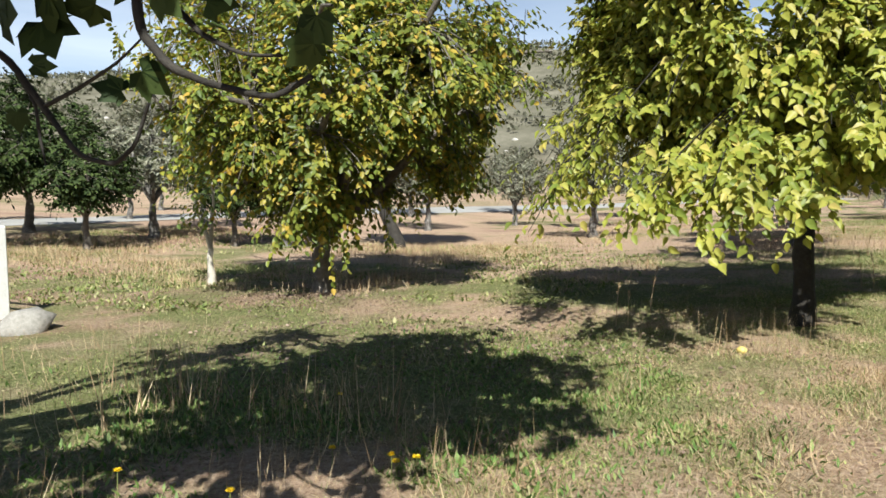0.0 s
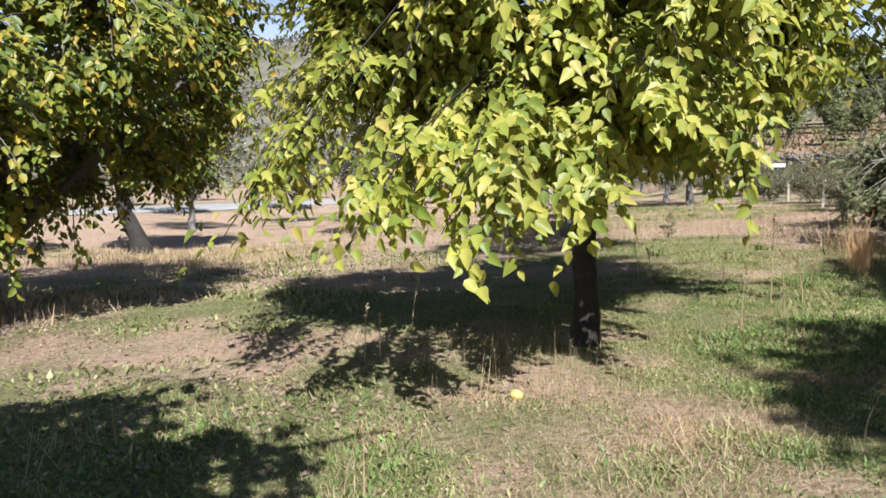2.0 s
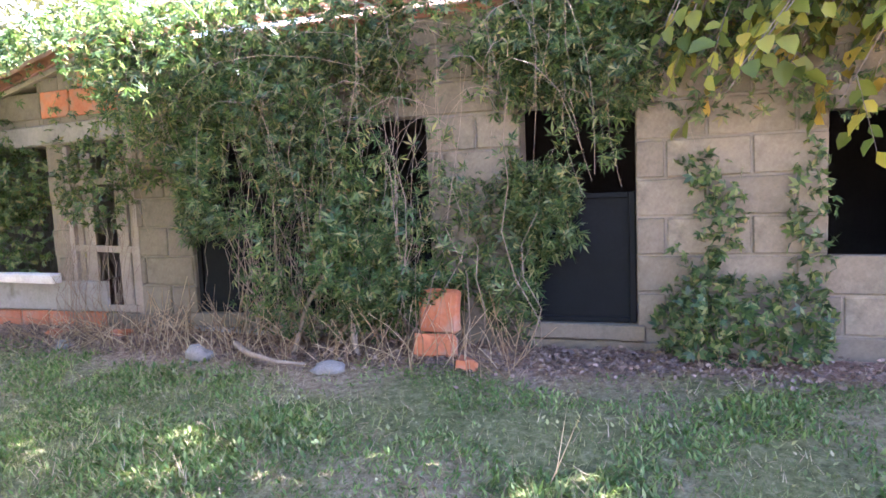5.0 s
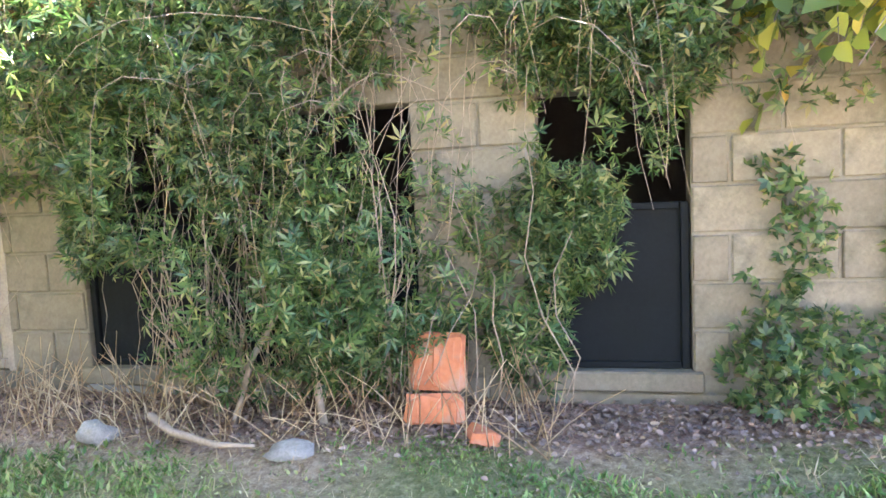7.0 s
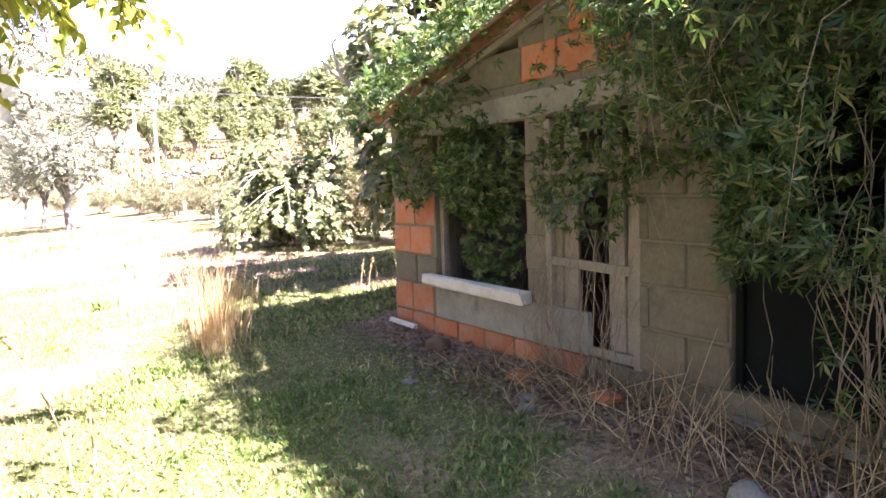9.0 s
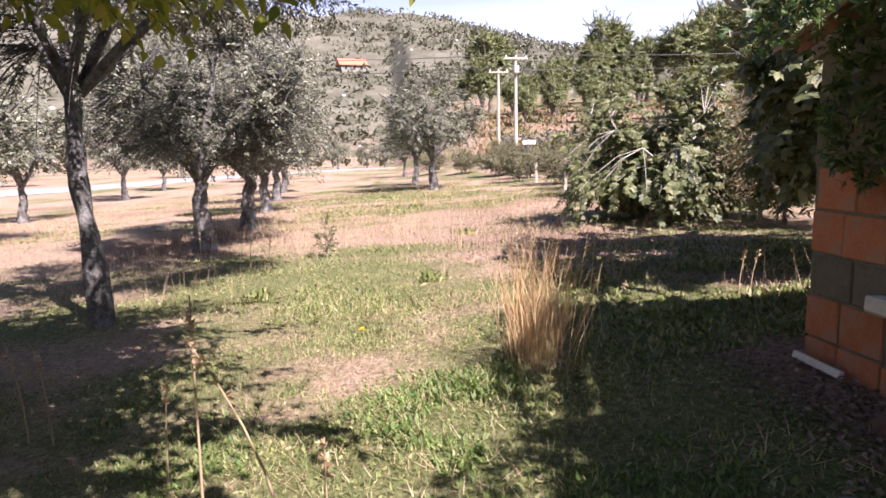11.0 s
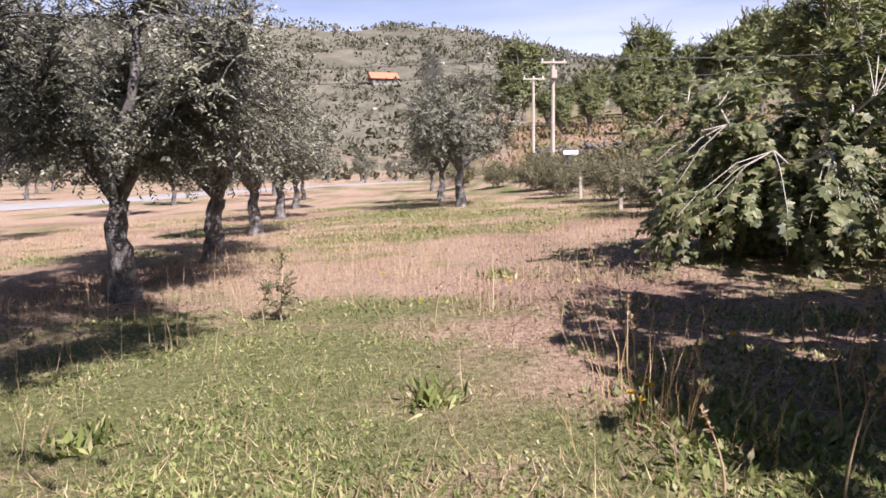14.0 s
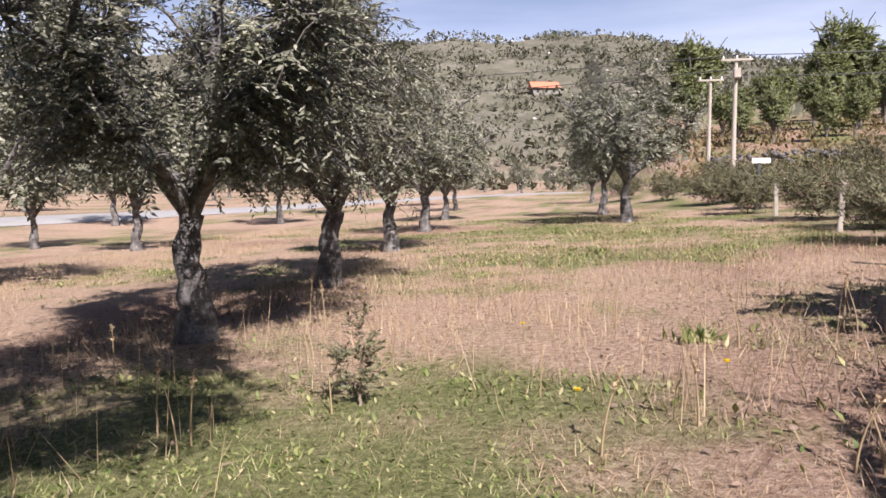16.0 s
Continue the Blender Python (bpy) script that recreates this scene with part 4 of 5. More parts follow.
# ---- pines, hillside, distance ----
pine = tree("pine_tree", "tall pine with a dense dark crown", on_ground(14.3, 90), 1.5, (0, 0, 6.4), (4.3, 4.3, 4.9), 8, 320, 22, 0.6, (M_BARK, M_PINE), "narrow", 0.26, trunk_r=0.28, droop=-0.1, seed=41,
            lumps=0.75, twig_len=1.5, shell=0.3, shoot=1.0, shoot_skip=30, twig_skip=3, hollow_below=1.6, ragged=2.5, group="pines beyond the field", category="pine tree")
pr = random.Random(5)
spots = [(22, 93, 0.58), (27, 90, 0.75), (31, 97, 1.1), (38, 90, 1.1), (45, 96, 1.2), (54, 90, 1.1), (24.5, 97, 0.65), (34.5, 93, 0.85), (17.5, 84, 0.5), (20, 80, 0.45), (23.5, 82, 0.5), (26, 78, 0.45), (29, 81, 0.55), (33, 77, 0.5), (37, 80, 0.6),
         (42, 78, 0.55), (47, 75, 0.6), (15, 79, 0.42), (30, 60, 1.0), (25, 48, 0.95), (34, 42, 1.1), (21, 36, 0.8), (19, 24, 0.85), (24, 15, 0.9), (16.5, 31, 0.6), (12, 97, 0.5), (9, 101, 0.45), (40, 60, 1.0), (14.5, 70, 0.34), (17.5, 72, 0.38), (20.5, 69, 0.36), (23.5, 72, 0.4), (27, 68, 0.38), (30.5, 70, 0.42), (34, 66, 0.4), (38, 69, 0.44), (12.5, 84, 0.62)]
for x, y, s in spots:
    g = on_ground(x, y)
    copy_thing(pine, pose(g.x, g.y, g.z, 0, 0, pr.uniform(0, 360))).scale = (s, s, s * pr.uniform(0.9, 1.1))


def scatter_polar(n, r0, r1, a0, a1):
    r, a = np.sqrt(rng.uniform(r0 * r0, r1 * r1, n)), np.radians(rng.uniform(a0, a1, n))
    x, y = 2 + r * np.sin(a), 10 + r * np.cos(a)
    return np.column_stack([x, y, gz(x, y)])


c = scatter_polar(9500, 105, 440, -75, 40)
c = c[vnoise(c[:, 0], c[:, 1], 24, 6) > 0.36]
k = 9
sz = rng.uniform(0.6, 2.2, len(c))
pos = c[:, None] + rng.normal(size=(len(c), k, 3)) * sz[:, None, None] * [0.8, 0.8, 0.35] + [0, 0, 0.4] * sz[:, None, None]
ax = rng.normal(size=pos.shape) + [0, 0, 0.9]
hill = part("hillside_scrub", leaves("hillside_scrub", pos.reshape(-1, 3), ax.reshape(-1, 3), (sz[:, None] * rng.uniform(0.7, 1.3, (len(c), k))).ravel(), "narrow", 0.6), M_HILL)
tagged(hill, "grey-green scrub covering the distant hillside", "scrub", kind="stuff")


xs_, ys_ = rng.uniform(7.5, 50, 1300), rng.uniform(46, 92, 1300)
bc = np.column_stack([xs_, ys_, gz(xs_, ys_)])
bs = rng.uniform(0.2, 0.62, len(bc))
bpos = bc[:, None] + rng.normal(size=(len(bc), 12, 3)) * bs[:, None, None] * [0.8, 0.8, 0.3]
tagged(part("bank_scrub", leaves("bank_scrub", bpos.reshape(-1, 3), rng.normal(size=(len(bc) * 12, 3)) + [0, 0, 0.9], (bs[:, None] * rng.uniform(0.5, 1.1, (len(bc), 12))).ravel(), "narrow", 0.5), M_BROWNSHRUB), "reddish-brown scrub on the far bank", "scrub", kind="stuff")


def rock_mesh(name, seed, flat=0.7, sub=2):
    bm = bmesh.new()
    bmesh.ops.create_icosphere(bm, subdivisions=sub, radius=1)
    for v in bm.verts:
        n_ = noise.noise(v.co * 1.1 + Vector((seed * 7.3, 0, 0))) * 0.55 + noise.noise(v.co * 3.1 + Vector((0, seed * 3.1, 0))) * 0.16
        v.co = v.co * (1 + n_)
        v.co.z *= flat
    me = bpy.data.meshes.new(name)
    bm.to_mesh(me)
    bm.free()
    return me


base_rock = rock_mesh("rock", 3, 0.7, 1)
rv0 = np.array([v.co[:] for v in base_rock.vertices])
rf0 = np.array([p.vertices[:] for p in base_rock.polygons])
rc = scatter_polar(230, 120, 430, -70, 30)
rs = rng.uniform(0.4, 1.3, len(rc))
ra = rng.uniform(0, 6.28, len(rc))
rot = np.stack([np.stack([np.cos(ra), -np.sin(ra), 0 * ra], 1), np.stack([np.sin(ra), np.cos(ra), 0 * ra], 1), np.stack([0 * ra, 0 * ra, 1 + 0 * ra], 1)], 1)
rvv = np.einsum("nij,vj->nvi", rot, rv0) * rs[:, None, None] + rc[:, None]
tagged(part("hillside_rocks", mesh_np("hillside_rocks", rvv, None, (rf0[None] + np.arange(len(rc))[:, None, None] * len(rv0)).reshape(-1, 3)), M_STONE), "pale boulders strewn over the hillside", "rocks", kind="stuff")


wx = rng.uniform(9.6, 30, 330)
wy = 54.5 - 0.12 * (wx - 10) + rng.normal(size=330) * 0.35
ws = rng.uniform(0.10, 0.24, 330)
wallp = np.column_stack([wx, wy, gz(wx, wy) + rng.uniform(0.05, 0.75, 330)])
wv = np.einsum("nij,vj->nvi", rot[rng.integers(0, len(rot), 330)], rv0) * ws[:, None, None] + wallp[:, None]
tagged(part("rubble_wall", mesh_np("rubble_wall", wv, None, (rf0[None] + np.arange(330)[:, None, None] * len(rv0)).reshape(-1, 3)), M_OLIVEBARK), "long low heap of grey rubble on the bank", "rubble", kind="stuff")


# far farmhouse with an orange roof
def farmhouse(x, y, turn):
    h = thing("farmhouse", on_ground(x, y, -1.3), "small grey-white farmhouse with an orange tiled roof on the hill", "house")
    h.rotation_euler = (0, 0, turn)
    part("wall", box(9, 6, 2.6, 0.02), M_CONCRETE, h)
    bm = bmesh.new()
    vs = [bm.verts.new(p) for p in ((-5.2, -3.8, 2.4), (5.2, -3.8, 2.4), (5.2, 3.8, 2.4), (-5.2, 3.8, 2.4), (-5.2, 0, 5.0), (5.2, 0, 5.0))]
    for f in ((0, 1, 5, 4), (2, 3, 4, 5), (0, 4, 3), (1, 2, 5), (3, 2, 1, 0)):
        bm.faces.new([vs[i] for i in f])
    part("roof", bm, M_ROOF, h, "orange clay tile roof")
    for dx in (-2.8, 0.2, 2.9):
        w = part("window", box(0.9, 0.1, 1.2, 0.01), M_DARK, h)
        w.location = (dx, -3.02, 0.9)


farmhouse(-10.5, 262, 0.3)


# ---- utility poles, wires, fence ----
def utility_pole(x, y, h, arm):
    g = on_ground(x, y)
    p = thing("utility_pole", g, "tall pale concrete utility pole at the field edge", "utility pole", "utility poles")
    bm = bmesh.new()
    bmesh.ops.create_cone(bm, cap_ends=True, segments=10, radius1=0.12, radius2=0.075, depth=h, matrix=Matrix.Translation((0, 0, h / 2)))
    part("shaft", bm, M_POLE, p)
    if arm:
        a = part("transformer_box", box(0.28, 0.3, 0.42, 0.03), M_POLE, p)
        a.location = (0.0, -0.2, h - 1.0)
    c_ = part("crossarm", box(1.3, 0.08, 0.1, 0.01), M_POLE, p)
    c_.location = (0, -0.1, h - 0.25)
    for dx in (-0.55, 0, 0.55):
        i_ = part("insulator", box(0.07, 0.07, 0.14, 0.02), M_WHITE, p)
        i_.location = (dx, -0.1, h - 0.15)
    return g + Vector((0, -0.1, h))


p1, p2 = utility_pole(9.05, 45, 5.75, True), utility_pole(9.2, 52, 5.3, False)
for k, (a, bpt) in enumerate(((p1, Vector((-60, 95, 16))), (p1 + Vector((0, 0, -0.6)), Vector((-60, 95, 13.5))), (p1, Vector((60, 40, 10))), (p2, Vector((70, 70, 13))))):
    u = np.linspace(0, 1, 24)[:, None]
    w = Tubes(4)
    w.add(np.array(a) * (1 - u) + np.array(bpt) * u - np.array([[0, 0, 1.0]]) * (4 * u * (1 - u)) * 1.3, 0.02, 0.02)
    tagged(part("power_line", w.mesh("power_line"), M_WIRE), "dark overhead power line slung from a pole", "power line", "power lines")


def fence_post(x, y, h, t):
    p = part("fence_post", box(0.08, 0.08, h * 0.8 + 0.2, 0.012, 0.006, 3), M_POLE)
    p.location, p.rotation_euler = on_ground(x, y, -0.2), (t, t * 0.5, t)
    tagged(p, "short weathered concrete fence post among dry shrubs", "fence post", "fence posts")


for x, y, h, t in ((6.55, 24.4, 1.05, 0.03), (6.9, 29.5, 1.0, -0.04), (7.3, 35, 1.05, 0.02), (5.75, 19.8, 0.95, 0.05), (7.6, 41, 1.05, 0.0)):
    fence_post(x, y, h, t)
sign = thing("road_sign", on_ground(7.3, 33), "white arrow road sign on a dark post", "sign")
part("post", box(0.08, 0.08, 1.45, 0.01), M_WIRE, sign)
sb = part("board", box(0.5, 0.03, 0.15, 0.02), M_WHITE, sign)
sb.location = (0.05, -0.06, 1.3)

bush_src = tree("bush", "dry grey twiggy bush along the old fence", on_ground(6.6, 22.3), 0.1, (0, 0, 0.55), (1.15, 1.15, 0.65), 8, 320, 22, 0.07, (M_TWIG, M_SHRUB), "narrow", 0.28, trunk_r=0.02, droop=-0.2, seed=51,
                twig_len=0.6, shell=0.35, category="bush", group="dry bushes along the fence", hollow_below=0.03, lumps=0.6)
for x, y, s, a in ((7.4, 24.8, 1.1, 40), (7.2, 27.5, 1.25, 120), (6.6, 31, 1.0, 200), (7.5, 33.5, 1.3, 80), (6.9, 37.5, 1.2, 10), (8.6, 38, 1.4, 300), (8.3, 43, 1.3, 250), (5.9, 42, 1.1, 150), (8.8, 21.5, 1.5, 60), (9.5, 26, 1.7, 20), (10, 31, 1.7, 220), (4.6, 47, 1.2, 30), (7.5, 20, 1.2, 170)):
    g = on_ground(x, y)
    copy_thing(bush_src, pose(g.x, g.y, g.z, 0, 0, a)).scale = (s, s, s)

# white gate post and boulder at the field's edge
gp = thing("gate_post", on_ground(-8.75, 4.62), "white painted post of a gate", "gate post")
part("post", box(0.16, 0.16, 1.15, 0.015), M_WHITE, gp)
for zz in (0.25, 0.6, 0.95):
    cp = part("gate_rail", box(0.9, 0.05, 0.08, 0.008), M_WHITE, gp)
    cp.location = (-0.53, 0, zz)


def boulder(x, y, s, seed, label, flat=0.7, mat=None):
    me = rock_mesh("boulder", seed, flat)
    b_ = part("boulder", me, mat or M_STONE, smooth=True)
    b_.location, b_.scale, b_.rotation_euler = on_ground(x, y, s * flat * 0.35), (s, s * 0.8, s), (0, 0, seed)
    return tagged(b_, label, "stone")


boulder(-7.62, 4.3, 0.31, 2, "large pale boulder lying in the grass", 0.62, M_GREYSTONE)
boulder(3.57, 6.74, 0.10, 4, "grey rounded stone lying by the wall", 0.7, M_GREYSTONE)
boulder(3.50, 5.80, 0.09, 5, "grey flat stone lying by the wall", 0.5, M_GREYSTONE)
boulder(3.62, 7.95, 0.05, 6, "small whitish stone in the litter", 0.5, M_GREYSTONE)
boulder(3.72, 8.05, 0.06, 7, "small whitish stone in the litter", 0.4, M_GREYSTONE)
boulder(3.45, 8.75, 0.045, 9, "small whitish stone in the grass", 0.4, M_GREYSTONE)
boulder(3.90, 9.15, 0.10, 8, "dark round clay stone against the wall", 0.8, M_RUST)

stick = part("board", box(0.03, 0.32, 0.035, 0.004, 0.002, 2), M_SILL)
stick.location, stick.rotation_euler = on_ground(4.06, 9.9, 0.02), (0.05, 0.2, 0.1)
tagged(stick, "short bleached board lying against the wall foot", "board")

# hollow bricks leaning on the wall
hb = thing("hollow_brick", (3.86, 5.27, 0.2), "broken red hollow brick propped against the wall", "brick", "loose red bricks")
for dz, h, lean_, dx in ((0.02, 0.12, 0.0, -0.03), (0.15, 0.24, 0.13, 0.03)):
    o = part("brick_body", box(0.07, 0.25, h, 0.016, 0.014, int(h * 100)), M_BRICK, hb)
    o.location, o.rotation_euler = (dx, 0, dz), (0.05, lean_, 0.06)
    for dy in (-0.085, 0.0, 0.085):
        o2 = part("rib", box(0.012, 0.03, h * 0.86, 0.004), M_BRICK, o)
        o2.location = (-0.037, dy, h * 0.07)
for x, y, a in ((3.7, 5.05, 0.4), (3.95, 7.75, 1.2), (3.9, 8.3, 0.2)):
    o = part("brick_shard", box(0.16, 0.10, 0.05, 0.01, 0.012, int(y * 9)), M_BRICK)
    o.location, o.rotation_euler = on_ground(x, y, 0.0), (0.2, 0.1, a)
    tagged(o, "broken piece of red brick in the litter", "brick", "loose red bricks")


# low bare bough of the dark fig above the path; crown shade is in its colour
fb = Vector(dark_fig.location)
bough = Tubes(6)
for pts, r0 in LOW_BOUGHS:
    p_ = np.array([Vector(q_) - fb for q_ in pts])
    u_ = np.linspace(0, len(p_) - 1, 4 * len(p_))
    sm = np.stack([np.interp(u_, range(len(p_)), p_[:, k_]) for k_ in range(3)], 1)
    sm[1:-1] = (sm[:-2] + 2 * sm[1:-1] + sm[2:]) / 4
    bough.add(sm, r0, r0 * 0.35, 0.3)
part("low_bough", bough.mesh("low_bough"), M_SHADEBARK, dark_fig, "crooked bare bough coloured shade-dark", smooth=True)
lp = np.array([(x, 1.0, z) for x, z, s_ in LOW_LEAVES]) - np.array(fb) + rng.normal(size=(len(LOW_LEAVES), 3)) * [0, 0.05, 0]
la = rng.normal(size=lp.shape) * 0.5 + [0.2, 0, -0.5]
# these leaves get their shaded look from the deepened leaf colour
part("bough_leaves", leaves("bough_leaves", lp, la, np.array([s_ * 0.85 for x, z, s_ in LOW_LEAVES]), "lobed", 0.72, up=rng.normal(size=lp.shape) * 0.3 + [0.5, -0.7, 0.0]), M_DARKSHADELEAF, dark_fig)

# ---- creepers on the wall ----
def patch(n, y, z, ry, rz, thick, x0=WX - 0.02, power=0.6):
    """Points in a bulging mat in front of the wall, thickest in its middle."""
    a, r = rng.uniform(0, 6.283, n), np.sqrt(rng.random(n))
    py, pz = y + ry * r * np.cos(a), z + rz * r * np.sin(a)
    lump = 0.55 + 0.9 * fbm(py * 1.0 + 9, pz * 1.0, 0.55, 1)
    d = thick * np.sqrt(np.clip(1 - r * r, 0, 1)) * lump
    return np.column_stack([x0 - d * rng.random(n) ** power, py, pz])


def over_roof(n, y0, y1, x1=5.6):
    py, px_ = rng.uniform(y0, y1, n), 3.85 + (x1 - 3.85) * rng.random(n) ** 1.6
    zt = np.where(py < 7.72, 2.30 + (px_ - 3.93) * math.tan(pitch), np.interp(py, [7.7, 10.3], [2.44, 1.80]))
    return np.column_stack([px_, py, zt + 0.02 + 0.30 * rng.random(n) * fbm(py, px_, 0.6, 2)])


def mat_of(name, label, pts, size, ratio=0.30, material=None, spread=0.9):
    n = len(pts)
    ax = rng.normal(size=(n, 3)) * spread + [-0.35, 0, 0.05]
    up = rng.normal(size=(n, 3)) * 0.75 + [-0.5, 0, 0.7]
    me = leaves(name, pts, ax, size * rng.uniform(0.6, 1.25, n), "lobed", ratio, up=up)
    return part(name, me, material or M_VINE, vine)


vine = thing("creeper", (0, 0, 0), "dense green creeper hanging over the wall and roof", "climbing plant")
main = np.concatenate([patch(7200, 6.05, 1.15, 1.15, 1.05, 0.62), patch(2300, 6.1, 1.9, 1.6, 0.65, 0.45), patch(1300, 5.6, 1.0, 0.5, 0.85, 0.36), patch(1500, 4.80, 1.45, 0.42, 0.75, 0.30),
                       patch(900, 4.88, 0.75, 0.20, 0.6, 0.25), patch(900, 4.6, 1.5, 0.40, 0.35, 0.25), patch(1900, 4.9, 2.0, 1.0, 0.36, 0.35), patch(500, 6.85, 1.5, 0.5, 0.6, 0.35), patch(480, 6.95, 1.8, 0.6, 0.45, 0.75), patch(900, 4.66, 1.55, 0.17, 0.6, 0.38), patch(420, 5.05, 1.6, 0.3, 0.55, 0.25), patch(1300, 4.5, 1.78, 0.5, 0.32, 0.5), patch(1100, 4.60, 1.35, 0.28, 0.6, 0.40), patch(1200, 5.75, 0.75, 0.45, 0.5, 0.5), patch(480, 7.1, 1.95, 0.75, 0.4, 0.6), patch(600, 3.9, 2.05, 0.6, 0.3, 0.35)])
main = main[fbm(main[:, 1] + 3, main[:, 2] * 0.8 + main[:, 0], 0.42, 0) > 0.40]
main = main[main[:, 2] > 0.25 + 0.25 * rng.random(len(main))]
main = main[~((main[:, 1] > 6.35) & (main[:, 2] < 0.95) & (main[:, 0] < 3.9))]
main = main[~((main[:, 1] > 6.72) & (main[:, 2] < 0.86))]
main = main[~((main[:, 1] < 4.45) & (main[:, 2] < 1.24))]
main = main[~((main[:, 1] > 4.85) & (main[:, 1] < 5.45) & (main[:, 2] > 0.7) & (rng.random(len(main)) < 0.72))]
mat_of("wall_mat", "", main, 0.072, 0.21)
mat_of("roof_mat", "", np.concatenate([over_roof(3600, 1.0, 7.7), over_roof(1300, 7.5, 10.25, 5.2)]), 0.075)
fringe = np.concatenate([patch(1900, 5.7, 2.2, 2.4, 0.34, 0.48, 4.1, 0.5), patch(520, 7.2, 2.12, 0.6, 0.36, 0.72, 4.05, 0.35), patch(160, 9.4, 1.92, 0.8, 0.14, 0.35, 4.05, 0.4), patch(900, 3.3, 1.9, 1.3, 0.45, 0.30), patch(900, 7.7, 1.75, 0.75, 0.50, 0.22), patch(260, 9.2, 1.72, 0.8, 0.14, 0.22)])
fringe = fringe[~((fringe[:, 1] > 7.85) & (fringe[:, 1] < 8.75) & (fringe[:, 2] < 2.12) & (rng.random(len(fringe)) < 0.85))]
mat_of("eave_fringe", "", fringe, 0.06)
verge = np.column_stack([rng.uniform(3.7, 4.3, 560), rng.uniform(8.3, 10.3, 560), np.zeros(560)])
verge[:, 2] = np.interp(verge[:, 1], [8.3, 10.3], [2.24, 1.72]) + rng.uniform(-0.10, 0.22, 560)
mat_of("verge_mat", "", verge, 0.06)
mat_of("window_mat", "", np.concatenate([patch(900, 9.02, 1.35, 0.5, 0.32, 0.20, 4.2), patch(260, 8.95, 0.95, 0.35, 0.34, 0.10, 4.22), patch(240, 9.75, 1.4, 0.3, 0.3, 0.12), patch(350, 8.05, 1.3, 0.4, 0.35, 0.15)]), 0.062)
ivy = np.concatenate([np.column_stack([WX - 0.015 - 0.06 * rng.random(230), 3.80 + 0.06 * np.sin(np.linspace(0, 7, 230)) + rng.normal(size=230) * 0.07, np.linspace(0.3, 1.32, 230)]), patch(520, 3.62, 0.38, 0.45, 0.28, 0.30), patch(120, 3.3, 0.9, 0.12, 0.5, 0.05)])
mat_of("ivy_strand", "", ivy, 0.06, 0.36)
stem = Tubes(4)
sr = np.random.default_rng(3)
for k in range(170):
    y0 = sr.choice([sr.uniform(5.35, 6.6), sr.uniform(4.7, 5.2), sr.uniform(7.75, 8.35)], p=[0.70, 0.04, 0.26])
    y1, zt = y0 + sr.normal() * (0.22 if y0 < 7.4 else 0.08), sr.uniform(0.9, 2.2) if y0 < 7.4 else sr.uniform(0.6, 1.5)
    u = np.linspace(0, 1, 8)
    bulge = (0.05 + sr.random() * (0.34 if y0 < 7.4 else 0.06)) * np.sin(u * np.pi) ** 0.7
    x_ = WX - 0.03 - bulge - 0.1 * (1 - u) * sr.random()
    stem.add(np.column_stack([x_, y0 + (y1 - y0) * u + 0.05 * np.sin(u * 9 + k) + 0.03 * np.sin(u * 17 + 2 * k), 0.15 + (zt - 0.15) * u]), sr.uniform(0.002, 0.0045), 0.0015)
tagged(part("stem_tangle", stem.mesh("stem_tangle"), M_TWIG, vine, "tangle of bare dry stems"), kind="stuff")
# thin bare runners drooping from the eave
run = Tubes(3)
for k in range(90):
    y0, z0 = sr.uniform(4.3, 7.5), sr.uniform(1.5, 2.35)
    u = np.linspace(0, 1, 7)
    ln, sy, sx = sr.uniform(0.3, 0.8), sr.normal() * 0.35, sr.uniform(0.05, 0.4)
    run.add(np.column_stack([WX - 0.15 - sr.random() * 0.25 - sx * np.sin(u * 2.4), y0 + sy * u + 0.03 * np.sin(u * 8 + k), z0 + 0.15 * np.sin(u * 3) - ln * u * u]), sr.uniform(0.0015, 0.003), 0.001)
tagged(part("runner_tangle", run.mesh("runner_tangle"), M_TWIG, vine, "thin bare brown runners"), kind="stuff")
wood = Tubes(6)
for pts in ([(3.75, 6.2, 0.15), (3.8, 6.1, 0.5), (3.95, 5.95, 0.8), (4.0, 5.8, 1.2)], [(3.78, 5.75, 0.12), (3.86, 5.85, 0.6), (4.0, 6.0, 1.1)], [(3.68, 6.55, 0.27), (3.55, 6.36, 0.25), (3.45, 6.1, 0.24), (3.5, 5.95, 0.22)]):
    r_ = 0.02 if pts[0][0] > 3.6 else 0.006
    wood.add(pts, r_, r_ * 0.5, 0.3)
part("woody_stem", wood.mesh("woody_stem"), M_TWIG, vine)

# dead stalks at the foot of the wall
dead = Tubes(3)
for k in range(640):
    y0, x0 = sr.uniform(3.3, 8.6), sr.uniform(3.55, 4.1)
    if y0 < 4.75:
        continue
    z0 = float(gz(x0, y0))
    h, dx, dy = sr.uniform(0.10, 0.45) * (1 if y0 < 7.4 else 0.5), sr.normal() * 0.12, sr.normal() * 0.16
    u = np.linspace(0, 1, 4)
    dead.add(np.column_stack([np.minimum(x0 + dx * u * u, 4.1), y0 + dy * u, z0 + h * u - 0.1 * h * u * u]), 0.0035, 0.0015)
tagged(part("dead_stalks", dead.mesh("dead_stalks"), M_DRY), "bleached dead stalks along the foot of the wall", "dead stalks", kind="stuff")


